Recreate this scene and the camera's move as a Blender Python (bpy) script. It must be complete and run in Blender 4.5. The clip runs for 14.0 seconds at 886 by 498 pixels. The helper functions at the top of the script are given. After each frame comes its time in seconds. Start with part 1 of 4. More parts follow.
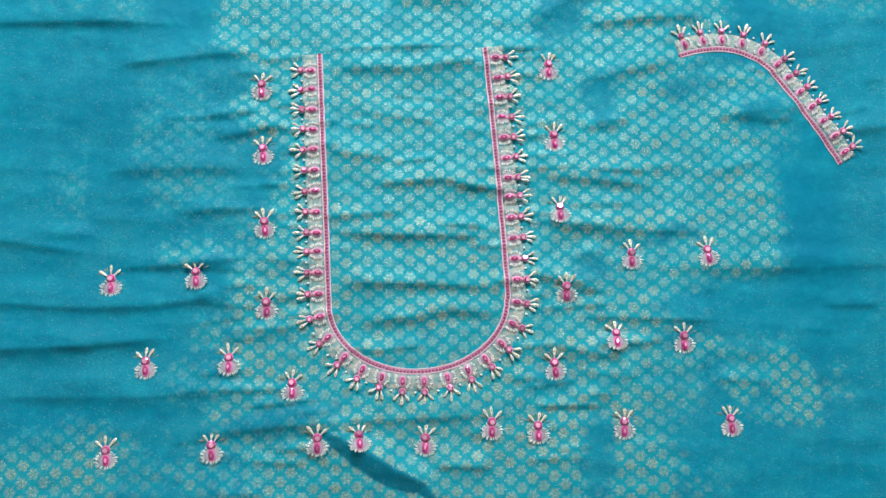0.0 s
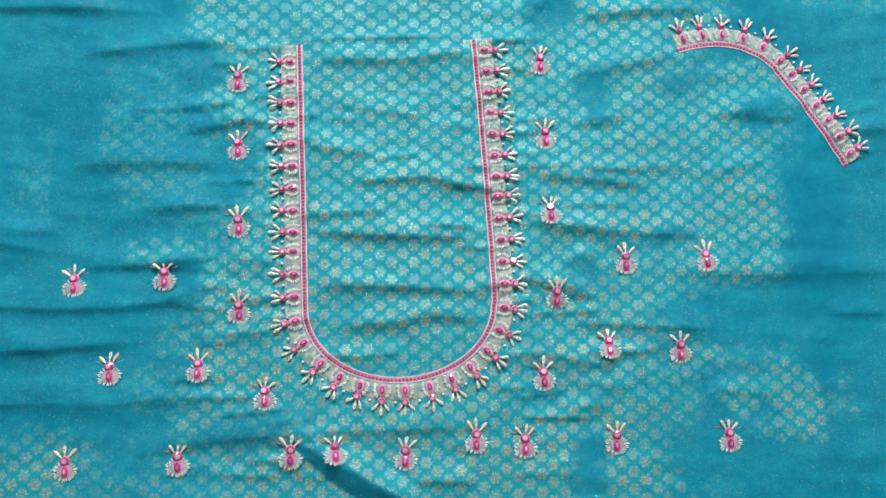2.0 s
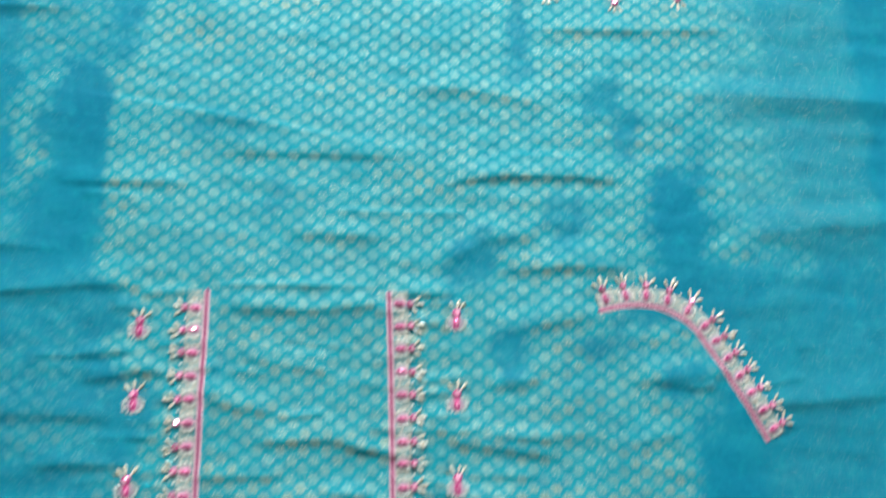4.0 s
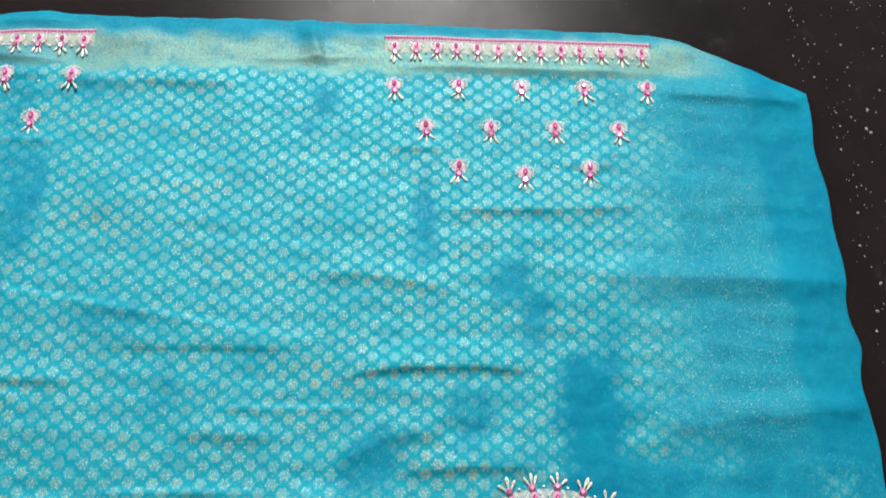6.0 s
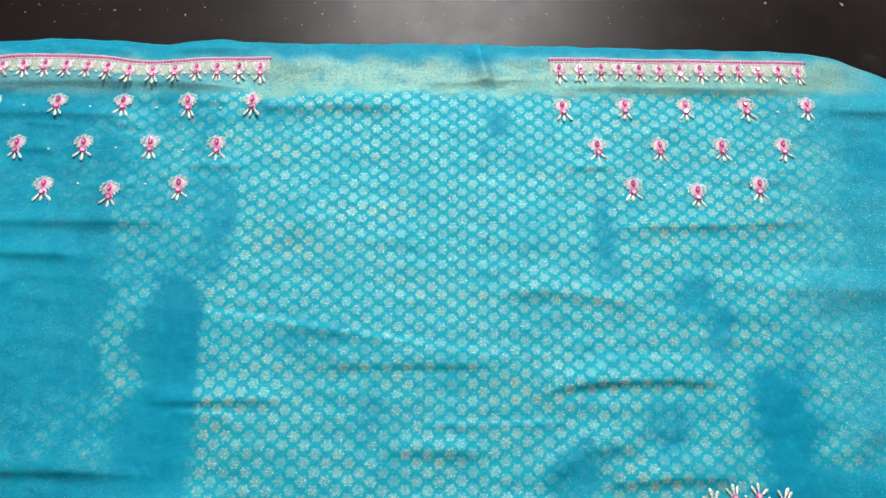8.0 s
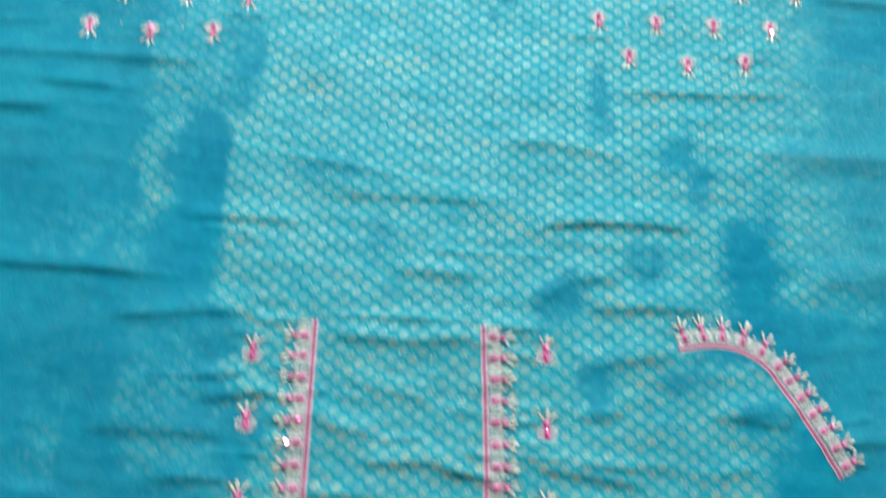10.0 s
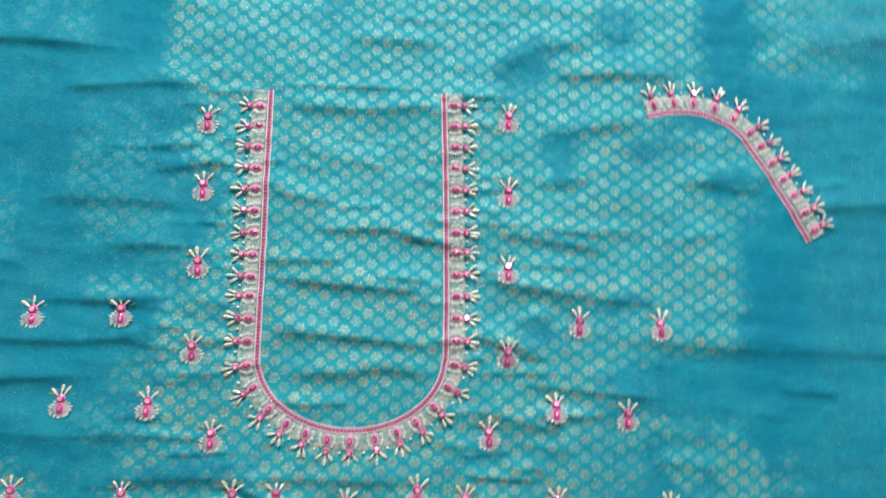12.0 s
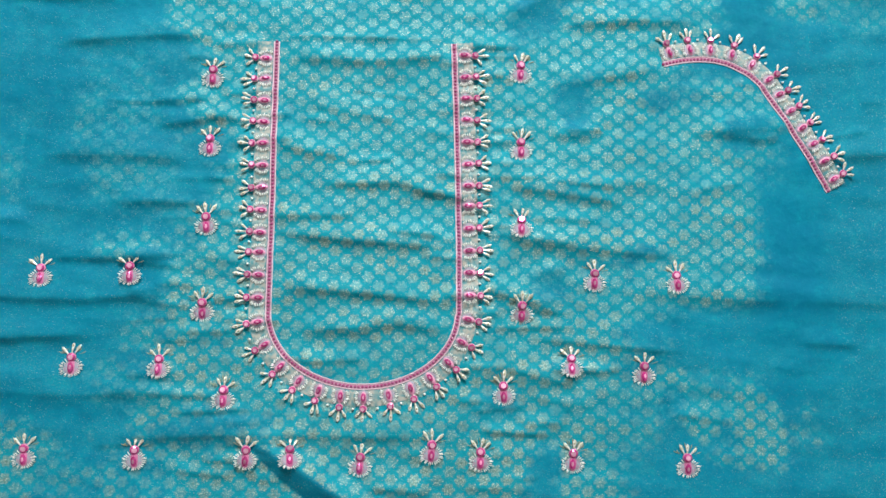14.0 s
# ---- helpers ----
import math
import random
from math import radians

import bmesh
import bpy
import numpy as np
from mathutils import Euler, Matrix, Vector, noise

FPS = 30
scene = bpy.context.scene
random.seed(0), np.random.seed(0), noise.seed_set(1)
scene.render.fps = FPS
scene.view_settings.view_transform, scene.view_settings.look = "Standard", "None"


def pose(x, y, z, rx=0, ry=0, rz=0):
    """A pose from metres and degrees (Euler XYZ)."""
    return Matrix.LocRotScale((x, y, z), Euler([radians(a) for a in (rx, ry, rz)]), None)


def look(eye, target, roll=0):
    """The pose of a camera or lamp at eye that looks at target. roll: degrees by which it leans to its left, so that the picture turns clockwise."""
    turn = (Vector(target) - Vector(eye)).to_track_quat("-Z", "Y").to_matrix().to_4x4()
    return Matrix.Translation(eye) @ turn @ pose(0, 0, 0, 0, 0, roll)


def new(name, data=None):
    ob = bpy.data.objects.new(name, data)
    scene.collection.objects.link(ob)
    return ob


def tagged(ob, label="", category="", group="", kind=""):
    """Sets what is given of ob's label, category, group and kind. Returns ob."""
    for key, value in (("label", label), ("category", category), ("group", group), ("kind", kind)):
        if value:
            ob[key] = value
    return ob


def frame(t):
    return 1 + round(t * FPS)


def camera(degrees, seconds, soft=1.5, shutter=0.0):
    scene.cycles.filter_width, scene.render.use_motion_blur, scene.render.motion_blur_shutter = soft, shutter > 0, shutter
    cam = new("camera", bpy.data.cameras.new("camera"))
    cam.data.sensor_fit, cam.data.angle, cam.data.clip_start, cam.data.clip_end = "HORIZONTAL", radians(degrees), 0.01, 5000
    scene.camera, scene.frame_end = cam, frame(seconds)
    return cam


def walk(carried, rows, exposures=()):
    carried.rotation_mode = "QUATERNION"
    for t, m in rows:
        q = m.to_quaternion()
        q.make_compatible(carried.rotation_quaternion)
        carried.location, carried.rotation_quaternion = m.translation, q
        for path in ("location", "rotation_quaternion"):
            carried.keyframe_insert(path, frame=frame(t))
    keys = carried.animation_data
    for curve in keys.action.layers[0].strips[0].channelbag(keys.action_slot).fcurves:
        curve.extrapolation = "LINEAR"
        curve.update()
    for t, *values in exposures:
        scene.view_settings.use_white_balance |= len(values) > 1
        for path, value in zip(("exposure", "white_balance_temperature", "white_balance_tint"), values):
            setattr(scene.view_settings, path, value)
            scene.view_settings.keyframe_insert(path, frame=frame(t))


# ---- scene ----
cam = camera(58.2, 14.0, soft=1.5, shutter=0.8)
PATH = [
    (0, (-0.004, -0.311, 0.745), (0.081, -0.006, -1.23), 12.5),
    (0.5, (-0.012, -0.314, 0.742), (0.077, -0.004, -1.231), 13.2),
    (1, (-0.017, -0.315, 0.73), (0.076, 0.012, -1.241), 13.2),
    (1.5, (-0.006, -0.317, 0.71), (0.087, 0.018, -1.26), 13.0),
    (2, (0.009, -0.312, 0.705), (0.103, 0.015, -1.266), 13.5),
    (2.5, (0.013, -0.281, 0.716), (0.111, 0.042, -1.255), 14.3),
    (3, (0.031, -0.228, 0.723), (0.136, 0.113, -1.245), 15.6),
    (3.5, (0.055, -0.179, 0.725), (0.16, 0.234, -1.229), 14.3),
    (4, (0.085, -0.128, 0.716), (0.206, 0.333, -1.226), 14.9),
    (4.2, (0.105, -0.098, 0.716), (0.222, 0.347, -1.231), 15.0),
    (6.3, (0.182, -0.036, 0.709), (0.287, 0.687, -1.153), 8.1),
    (6.5, (0.175, -0.034, 0.712), (0.279, 0.691, -1.149), 8.0),
    (7, (0.12, -0.036, 0.718), (0.222, 0.696, -1.141), 7.4),
    (7.5, (0.048, -0.036, 0.72), (0.135, 0.707, -1.135), 5.8),
    (7.7, (0.016, -0.03, 0.721), (0.111, 0.701, -1.138), 6.4),
    (9.8, (-0.014, -0.142, 0.764), (0.087, 0.515, -1.123), 9.8),
    (10, (0.001, -0.17, 0.759), (0.097, 0.453, -1.14), 10.8),
    (10.5, (0.025, -0.206, 0.721), (0.129, 0.298, -1.212), 16.1),
    (11, (0.052, -0.237, 0.696), (0.126, 0.219, -1.25), 14.2),
    (11.5, (0.065, -0.254, 0.717), (0.123, 0.135, -1.244), 12.9),
    (12, (0.063, -0.266, 0.719), (0.115, 0.064, -1.253), 10.1),
    (12.5, (0.062, -0.277, 0.716), (0.106, -0.01, -1.266), 7.4),
    (13, (0.058, -0.284, 0.71), (0.1, -0.019, -1.272), 6.9),
    (13.5, (0.057, -0.282, 0.709), (0.097, -0.029, -1.275), 8.4),
    (14, (0.057, -0.277, 0.705), (0.098, -0.026, -1.278), 9.8),
]
walk(cam, [(t, look(eye, target, roll)) for t, eye, target, roll in PATH], [(0.0, 0.03, 6450, 10), (1.5, 0.03, 6500, 10), (2.6, 0.02, 6750, 10), (3.6, 0.02, 6800, 10), (4.2, 0.03, 6600, 10), (6.3, 0.06, 6500, 10), (7.7, 0.08, 6500, 10), (9.8, 0.02, 6500, 10), (10.5, 0.03, 6520, 10), (11.0, 0.03, 6800, 10), (12.2, 0.02, 6800, 10), (13.0, 0.02, 6550, 10), (14.0, 0.01, 6500, 10)])

# ---- light: a high window ahead of the cloth lights the room ----
world = bpy.data.worlds.new("room_world")
scene.world = world
world.use_nodes = True
world.node_tree.nodes["Background"].inputs["Color"].default_value = (0.75, 0.86, 1.0, 1)
world.node_tree.nodes["Background"].inputs["Strength"].default_value = 1.0


def area_lamp(name, matrix, sx, sy, watts, colour):
    data = bpy.data.lights.new(name, "AREA")
    data.shape, data.size, data.size_y, data.energy, data.color = "RECTANGLE", sx, sy, watts, colour
    ob = new(name, data)
    ob.matrix_world = matrix
    return ob


WINDOW = (0.24, 2.3, 2.42)
area_lamp("window_daylight", look((WINDOW[0], WINDOW[1] - 0.02, WINDOW[2]), (0.1, 0.1, 0.0)), 0.95, 0.62, 142.0, (1.0, 0.985, 0.965))


# ---- materials ----
def principled(name, colour, rough=0.5, metal=0.0):
    m = bpy.data.materials.new(name)
    m.use_nodes = True
    b = m.node_tree.nodes["Principled BSDF"]
    b.inputs["Base Color"].default_value = (*colour, 1)
    b.inputs["Roughness"].default_value = rough
    b.inputs["Metallic"].default_value = metal
    return m, m.node_tree, b


class Nodes:
    """Short hand for building node trees."""

    def __init__(self, tree):
        self.tree = tree

    def put(self, kind):
        return self.tree.nodes.new(kind)

    def wire(self, value, socket):
        if isinstance(value, (int, float, tuple)):
            socket.default_value = value
        else:
            self.tree.links.new(value, socket)

    def math(self, op, a, b=0.0, clamp=False):
        n = self.put("ShaderNodeMath")
        n.operation, n.use_clamp = op, clamp
        self.wire(a, n.inputs[0])
        self.wire(b, n.inputs[1])
        return n.outputs[0]

    def step(self, value, low, high):
        n = self.put("ShaderNodeMapRange")
        n.interpolation_type = "SMOOTHSTEP"
        self.wire(value, n.inputs["Value"])
        self.wire(low, n.inputs["From Min"])
        self.wire(high, n.inputs["From Max"])
        return n.outputs["Result"]

    def noise(self, vector, scale, detail=3.0, rough=0.55):
        n = self.put("ShaderNodeTexNoise")
        self.wire(vector, n.inputs["Vector"])
        self.wire(scale, n.inputs["Scale"])
        self.wire(detail, n.inputs["Detail"])
        self.wire(rough, n.inputs["Roughness"])
        return n.outputs["Fac"]

    def mix(self, fac, a, b, blend="MIX"):
        n = self.put("ShaderNodeMix")
        n.data_type, n.blend_type = "RGBA", blend
        self.wire(fac, n.inputs["Factor"])
        self.wire(a, n.inputs[6])
        self.wire(b, n.inputs[7])
        return n.outputs[2]

    def bump(self, height, strength, distance, normal=None):
        n = self.put("ShaderNodeBump")
        self.wire(height, n.inputs["Height"])
        n.inputs["Strength"].default_value, n.inputs["Distance"].default_value = strength, distance
        if normal is not None:
            self.tree.links.new(normal, n.inputs["Normal"])
        return n.outputs["Normal"]


FLOWER_X, FLOWER_Y = 0.0200, 0.0148


def brocade_material():
    """Turquoise silk with a staggered pattern of small woven flowers in metal thread."""
    m, tree, b = principled("turquoise_brocade", (0.01, 0.25, 0.4), 0.5)
    k = Nodes(tree)
    weave_map = k.put("ShaderNodeUVMap")
    weave_map.uv_map = "weave"
    uv = weave_map.outputs[0]

    def painted(name):
        n = k.put("ShaderNodeAttribute")
        n.attribute_name = name
        return n.outputs["Fac"]

    zari, band, haze, shade_tint = painted("zari"), painted("band"), painted("haze"), painted("shade_tint")
    xyz = k.put("ShaderNodeSeparateXYZ")
    tree.links.new(uv, xyz.inputs[0])
    x, y = xyz.outputs[0], xyz.outputs[1]
    fine = k.noise(uv, 900.0, 2.0)
    threads = k.noise(uv, 420.0, 3.0)
    blotch = k.noise(uv, 24.0, 5.0, 0.65)
    cloud = k.noise(uv, 7.0, 3.0)
    speckle = k.noise(uv, 170.0, 4.0, 0.7)
    ragged = k.math("MULTIPLY", k.math("SUBTRACT", k.noise(uv, 430.0, 4.0, 0.7), 0.5), 0.0062)
    flowers, hearts = [], []
    for shift in (0.0, 0.5):
        u = k.math("ADD", k.math("DIVIDE", x, FLOWER_X), 500 + shift)
        v = k.math("ADD", k.math("DIVIDE", y, FLOWER_Y), 500 + shift)
        dx = k.math("MULTIPLY", k.math("SUBTRACT", k.math("FRACT", u), 0.5), FLOWER_X)
        dy = k.math("MULTIPLY", k.math("SUBTRACT", k.math("FRACT", v), 0.5), FLOWER_Y)
        r = k.math("SQRT", k.math("ADD", k.math("MULTIPLY", dx, dx), k.math("MULTIPLY", k.math("MULTIPLY", dy, dy), 1.12)))
        angle = k.math("ARCTAN2", dy, dx)
        wave = k.math("COSINE", k.math("MULTIPLY", angle, 6.0))
        reach = k.math("ADD", k.math("MULTIPLY", wave, 0.00060), 0.0049)
        inside = k.math("SUBTRACT", reach, k.math("ADD", r, ragged))
        cell = k.put("ShaderNodeCombineXYZ")
        tree.links.new(k.math("FLOOR", u), cell.inputs[0])
        tree.links.new(k.math("FLOOR", v), cell.inputs[1])
        chance = k.put("ShaderNodeTexWhiteNoise")
        chance.noise_dimensions = "2D"
        tree.links.new(cell.outputs[0], chance.inputs["Vector"])
        gaps = k.math("MULTIPLY", k.math("SUBTRACT", 1.0, k.step(wave, -0.95, -0.40)), k.step(r, 0.0018, 0.0032))
        petals = k.math("MULTIPLY", k.step(inside, -0.0008, 0.0010), k.math("SUBTRACT", 1.0, k.math("MULTIPLY", gaps, 0.22)))
        flowers.append(k.math("MULTIPLY", petals, k.math("ADD", 0.58, k.math("MULTIPLY", chance.outputs["Value"], 0.42))))
        spokes = k.math("MULTIPLY", k.step(k.math("MULTIPLY", wave, -1.0), 0.50, 0.95), k.step(inside, 0.0, 0.0006))
        core = k.math("SUBTRACT", 1.0, k.step(r, 0.0007, 0.0018))
        hearts.append(k.math("MAXIMUM", core, k.math("MULTIPLY", spokes, 0.7)))
    flower = k.math("MAXIMUM", flowers[0], flowers[1])
    heart = k.math("MAXIMUM", hearts[0], hearts[1])
    # runs of gold tint for thread in shade, drawn out across the cloth, more of them towards its lower hem
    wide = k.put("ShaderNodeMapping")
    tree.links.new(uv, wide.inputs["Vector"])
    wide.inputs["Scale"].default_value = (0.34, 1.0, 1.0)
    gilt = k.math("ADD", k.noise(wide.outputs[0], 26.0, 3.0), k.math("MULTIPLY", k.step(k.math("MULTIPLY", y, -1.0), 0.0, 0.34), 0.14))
    # the creases add their painted shade to these runs
    gilt = k.math("MAXIMUM", k.math("MULTIPLY", k.step(gilt, 0.50, 0.66), 0.7), k.math("MULTIPLY", shade_tint, 0.75))
    uneven = k.math("ADD", k.math("MULTIPLY", k.math("SUBTRACT", blotch, 0.5), 1.4), k.math("MULTIPLY", k.math("SUBTRACT", k.noise(uv, 260.0, 3.0, 0.7), 0.5), 1.1))
    patchy = k.step(k.math("ADD", zari, uneven), 0.06, 1.02)
    patchy = k.math("MULTIPLY", patchy, k.step(zari, 0.0, 0.25))
    worn = k.math("ADD", 0.55, k.math("MULTIPLY", k.step(threads, 0.28, 0.62), 0.45))
    grain = k.noise(uv, 760.0, 2.0, 0.6)
    stitch = k.math("MULTIPLY", k.math("MULTIPLY", k.step(grain, 0.53, 0.64), k.step(flower, 0.15, 0.45)), k.math("MULTIPLY", patchy, k.step(blotch, 0.30, 0.50)))
    flower = k.math("MULTIPLY", k.math("MULTIPLY", flower, worn), k.math("MULTIPLY", patchy, k.math("ADD", 0.60, k.math("MULTIPLY", gilt, 0.34))))
    flower = k.math("MAXIMUM", flower, k.math("MULTIPLY", stitch, 0.95))
    strip = k.math("MULTIPLY", k.step(k.noise(uv, 46.0, 4.0, 0.7), 0.14, 0.56), k.math("ADD", 0.24, k.math("MULTIPLY", k.step(threads, 0.3, 0.62), 0.60)))
    gold = k.math("MAXIMUM", flower, k.math("MULTIPLY", band, strip))
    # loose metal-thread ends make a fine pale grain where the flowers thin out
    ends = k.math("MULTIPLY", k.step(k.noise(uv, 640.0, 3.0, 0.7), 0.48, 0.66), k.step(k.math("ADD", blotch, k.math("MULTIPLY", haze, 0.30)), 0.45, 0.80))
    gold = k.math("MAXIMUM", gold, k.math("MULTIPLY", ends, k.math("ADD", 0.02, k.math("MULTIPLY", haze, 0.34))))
    # sparkle of the metal thread, painted as pale points
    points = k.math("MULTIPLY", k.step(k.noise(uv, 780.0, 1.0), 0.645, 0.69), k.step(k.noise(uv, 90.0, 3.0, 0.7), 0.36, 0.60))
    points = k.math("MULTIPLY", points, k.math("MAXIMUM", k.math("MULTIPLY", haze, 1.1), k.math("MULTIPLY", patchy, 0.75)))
    gold = k.math("MAXIMUM", gold, points)
    mottle = k.noise(uv, 62.0, 4.0, 0.7)
    silk = k.mix(k.step(cloud, 0.3, 0.7), (0.0, 0.160, 0.268, 1), (0.0, 0.210, 0.322, 1))
    # sheen put into the silk's colour, palest on the broad right side
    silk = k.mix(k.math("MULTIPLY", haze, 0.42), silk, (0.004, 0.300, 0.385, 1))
    silk = k.mix(k.math("MULTIPLY", patchy, 0.75), silk, (0.003, 0.345, 0.422, 1))
    silk = k.mix(k.math("MULTIPLY", k.step(blotch, 0.40, 0.75), 0.28), silk, (0.004, 0.315, 0.385, 1))
    silk = k.mix(k.math("MULTIPLY", k.step(speckle, 0.52, 0.75), 0.32), silk, (0.006, 0.345, 0.405, 1))
    silk = k.mix(k.math("MULTIPLY", k.math("SUBTRACT", 1.0, k.step(speckle, 0.28, 0.48)), 0.40), silk, (0.0, 0.150, 0.258, 1))
    silk = k.mix(k.math("MULTIPLY", k.step(fine, 0.35, 0.65), 0.36), silk, (0.002, 0.178, 0.285, 1))
    silk = k.mix(k.math("MULTIPLY", k.step(mottle, 0.50, 0.74), 0.38), silk, (0.004, 0.320, 0.395, 1))
    silk = k.mix(k.math("MULTIPLY", k.math("SUBTRACT", 1.0, k.step(mottle, 0.28, 0.50)), 0.38), silk, (0.0, 0.142, 0.245, 1))
    # one thread in two tones: pale with painted sheen, rich as in shade
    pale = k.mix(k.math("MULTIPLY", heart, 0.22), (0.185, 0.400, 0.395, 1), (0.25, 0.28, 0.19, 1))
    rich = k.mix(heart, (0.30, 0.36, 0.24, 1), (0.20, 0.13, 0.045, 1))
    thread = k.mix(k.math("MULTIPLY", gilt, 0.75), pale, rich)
    thread = k.mix(k.math("MULTIPLY", k.math("MAXIMUM", stitch, points), 0.80), thread, (0.60, 0.65, 0.55, 1))
    # darker stitches within the gold tint, shade put into the thread's colour
    shaded_gold = k.math("MULTIPLY", k.math("MULTIPLY", k.math("SUBTRACT", 1.0, k.step(grain, 0.36, 0.47)), k.math("MULTIPLY", gilt, 0.75)), k.math("SUBTRACT", 1.0, band))
    thread = k.mix(shaded_gold, thread, (0.15, 0.115, 0.045, 1))
    thread = k.mix(band, thread, (0.24, 0.34, 0.24, 1))
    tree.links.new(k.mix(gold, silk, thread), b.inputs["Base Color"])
    tree.links.new(k.math("SUBTRACT", 0.60, k.math("MULTIPLY", gold, 0.04)), b.inputs["Roughness"])
    tree.links.new(k.math("MULTIPLY", gold, 0.42), b.inputs["Metallic"])
    b.inputs["Specular IOR Level"].default_value = 0.08
    weave = k.math("ADD", k.math("MULTIPLY", fine, 0.5), k.math("MULTIPLY", gold, 0.9))
    n1 = k.bump(weave, 0.35, 0.0006)
    tree.links.new(k.bump(k.noise(uv, 60.0, 3.0), 0.30, 0.004, n1), b.inputs["Normal"])
    return m


def stone_floor_material():
    m, tree, b = principled("polished_dark_stone", (0.012, 0.010, 0.010), 0.3)
    k = Nodes(tree)
    at = k.put("ShaderNodeTexCoord").outputs["Object"]
    broad = k.noise(at, 5.0, 4.0)
    grain = k.noise(at, 260.0, 2.0)
    smear = k.noise(at, 22.0, 5.0, 0.7)
    base = k.mix(k.step(broad, 0.3, 0.7), (0.0065, 0.0046, 0.0047, 1), (0.014, 0.0095, 0.0096, 1))
    base = k.mix(k.math("MULTIPLY", k.step(smear, 0.58, 0.8), 0.35), base, (0.05, 0.047, 0.045, 1))
    base = k.mix(k.math("MULTIPLY", k.step(grain, 0.62, 0.78), 0.25), base, (0.06, 0.055, 0.05, 1))
    tree.links.new(base, b.inputs["Base Color"])
    tree.links.new(k.math("ADD", 0.22, k.math("MULTIPLY", smear, 0.20)), b.inputs["Roughness"])
    b.inputs["Specular IOR Level"].default_value = 0.085
    tree.links.new(k.bump(smear, 0.05, 0.002), b.inputs["Normal"])
    return m


def plain_material(name, colour, other, rough, metal=0.0, scale=300.0, bump=0.2, coat=0.0, vary=0.0):
    """A material with fine grain between two near colours."""
    m, tree, b = principled(name, colour, rough, metal)
    k = Nodes(tree)
    at = k.put("ShaderNodeTexCoord").outputs["Object"]
    grain = k.noise(at, scale, 3.0)
    col = k.mix(k.step(grain, 0.3, 0.7), (*colour, 1), (*other, 1))
    if vary:
        own = k.put("ShaderNodeObjectInfo").outputs["Random"]
        hsv = k.put("ShaderNodeHueSaturation")
        tree.links.new(k.math("ADD", 1.0 - vary, k.math("MULTIPLY", own, 2 * vary)), hsv.inputs["Value"])
        tree.links.new(col, hsv.inputs["Color"])
        col = hsv.outputs[0]
    tree.links.new(col, b.inputs["Base Color"])
    if bump:
        tree.links.new(k.bump(grain, bump, 0.0005), b.inputs["Normal"])
    b.inputs["Coat Weight"].default_value = coat
    b.inputs["Coat Roughness"].default_value = 0.08
    return m


BROCADE = brocade_material()
STONE = stone_floor_material()
WALL = plain_material("wall_paint", (0.46, 0.46, 0.44), (0.42, 0.42, 0.40), 0.8, scale=14.0, bump=0.1)
CEILING = plain_material("ceiling_paint", (0.74, 0.73, 0.70), (0.69, 0.68, 0.66), 0.85, scale=10.0, bump=0.1)
FRAME = plain_material("window_frame_paint", (0.30, 0.24, 0.18), (0.24, 0.19, 0.14), 0.5, scale=40.0)
PINK = plain_material("pink_silk_thread", (0.52, 0.090, 0.27), (0.64, 0.22, 0.40), 0.55, scale=1400.0, bump=0.5, vary=0.15)
MAUVE = plain_material("mauve_pink_thread", (0.36, 0.13, 0.24), (0.54, 0.31, 0.41), 0.6, scale=900.0, bump=0.5)
PALE_PINK = plain_material("pale_pink_thread", (0.68, 0.46, 0.56), (0.78, 0.62, 0.69), 0.6, scale=1600.0, bump=0.5)
MAGENTA = plain_material("magenta_bead", (0.30, 0.035, 0.15), (0.42, 0.08, 0.23), 0.28, scale=500.0, bump=0.1, coat=0.4)
GEM = plain_material("magenta_foiled_stone", (0.44, 0.015, 0.17), (0.58, 0.060, 0.27), 0.13, 0.25, 200.0, 0.0, 0.6, 0.15)
# highlight on the stones' flat tables, put into a paler pink
TABLE = plain_material("pink_mirror_stone", (0.68, 0.16, 0.38), (0.86, 0.46, 0.62), 0.12, 0.30, 300.0, 0.0, 1.0, 0.50)
LEAF = plain_material("cream_leaf_bead", (0.52, 0.49, 0.33), (0.95, 0.96, 0.93), 0.16, 0.12, 420.0, 0.1, 0.4, 0.18)
LEAF_EYE = plain_material("gold_leaf_eye", (0.30, 0.27, 0.13), (0.46, 0.44, 0.28), 0.3, 0.3, 700.0, 0.2)
# paler copies of pink thread and fills: the sleeve ends' glare put into colour
ROSE = plain_material("rose_pink_thread", (0.62, 0.20, 0.37), (0.78, 0.42, 0.56), 0.5, scale=1400.0, bump=0.5, vary=0.15)
GLARE_FILL = plain_material("glare_rose_thread_fill", (0.58, 0.38, 0.47), (0.46, 0.48, 0.48), 0.6, 0.0, 700.0, 0.6, vary=0.1)
GLARE_NET = plain_material("sleeve_glare_thread_fill", (0.20, 0.31, 0.29), (0.45, 0.42, 0.34), 0.6, 0.0, 330.0, 0.6)
CREAM = plain_material("cream_zari_thread", (0.74, 0.78, 0.73), (0.90, 0.92, 0.90), 0.4, 0.1, 900.0, 0.4)
NET = plain_material("grey_green_thread_fill", (0.05, 0.27, 0.31), (0.44, 0.43, 0.38), 0.6, 0.0, 230.0, 0.6)
ROSE_NET = plain_material("rose_grey_thread_fill", (0.47, 0.27, 0.38), (0.24, 0.38, 0.43), 0.6, 0.0, 700.0, 0.6, vary=0.1)
GILT_BED = plain_material("olive_gold_thread", (0.40, 0.36, 0.19), (0.16, 0.24, 0.20), 0.5, 0.2, 700.0, 0.6)
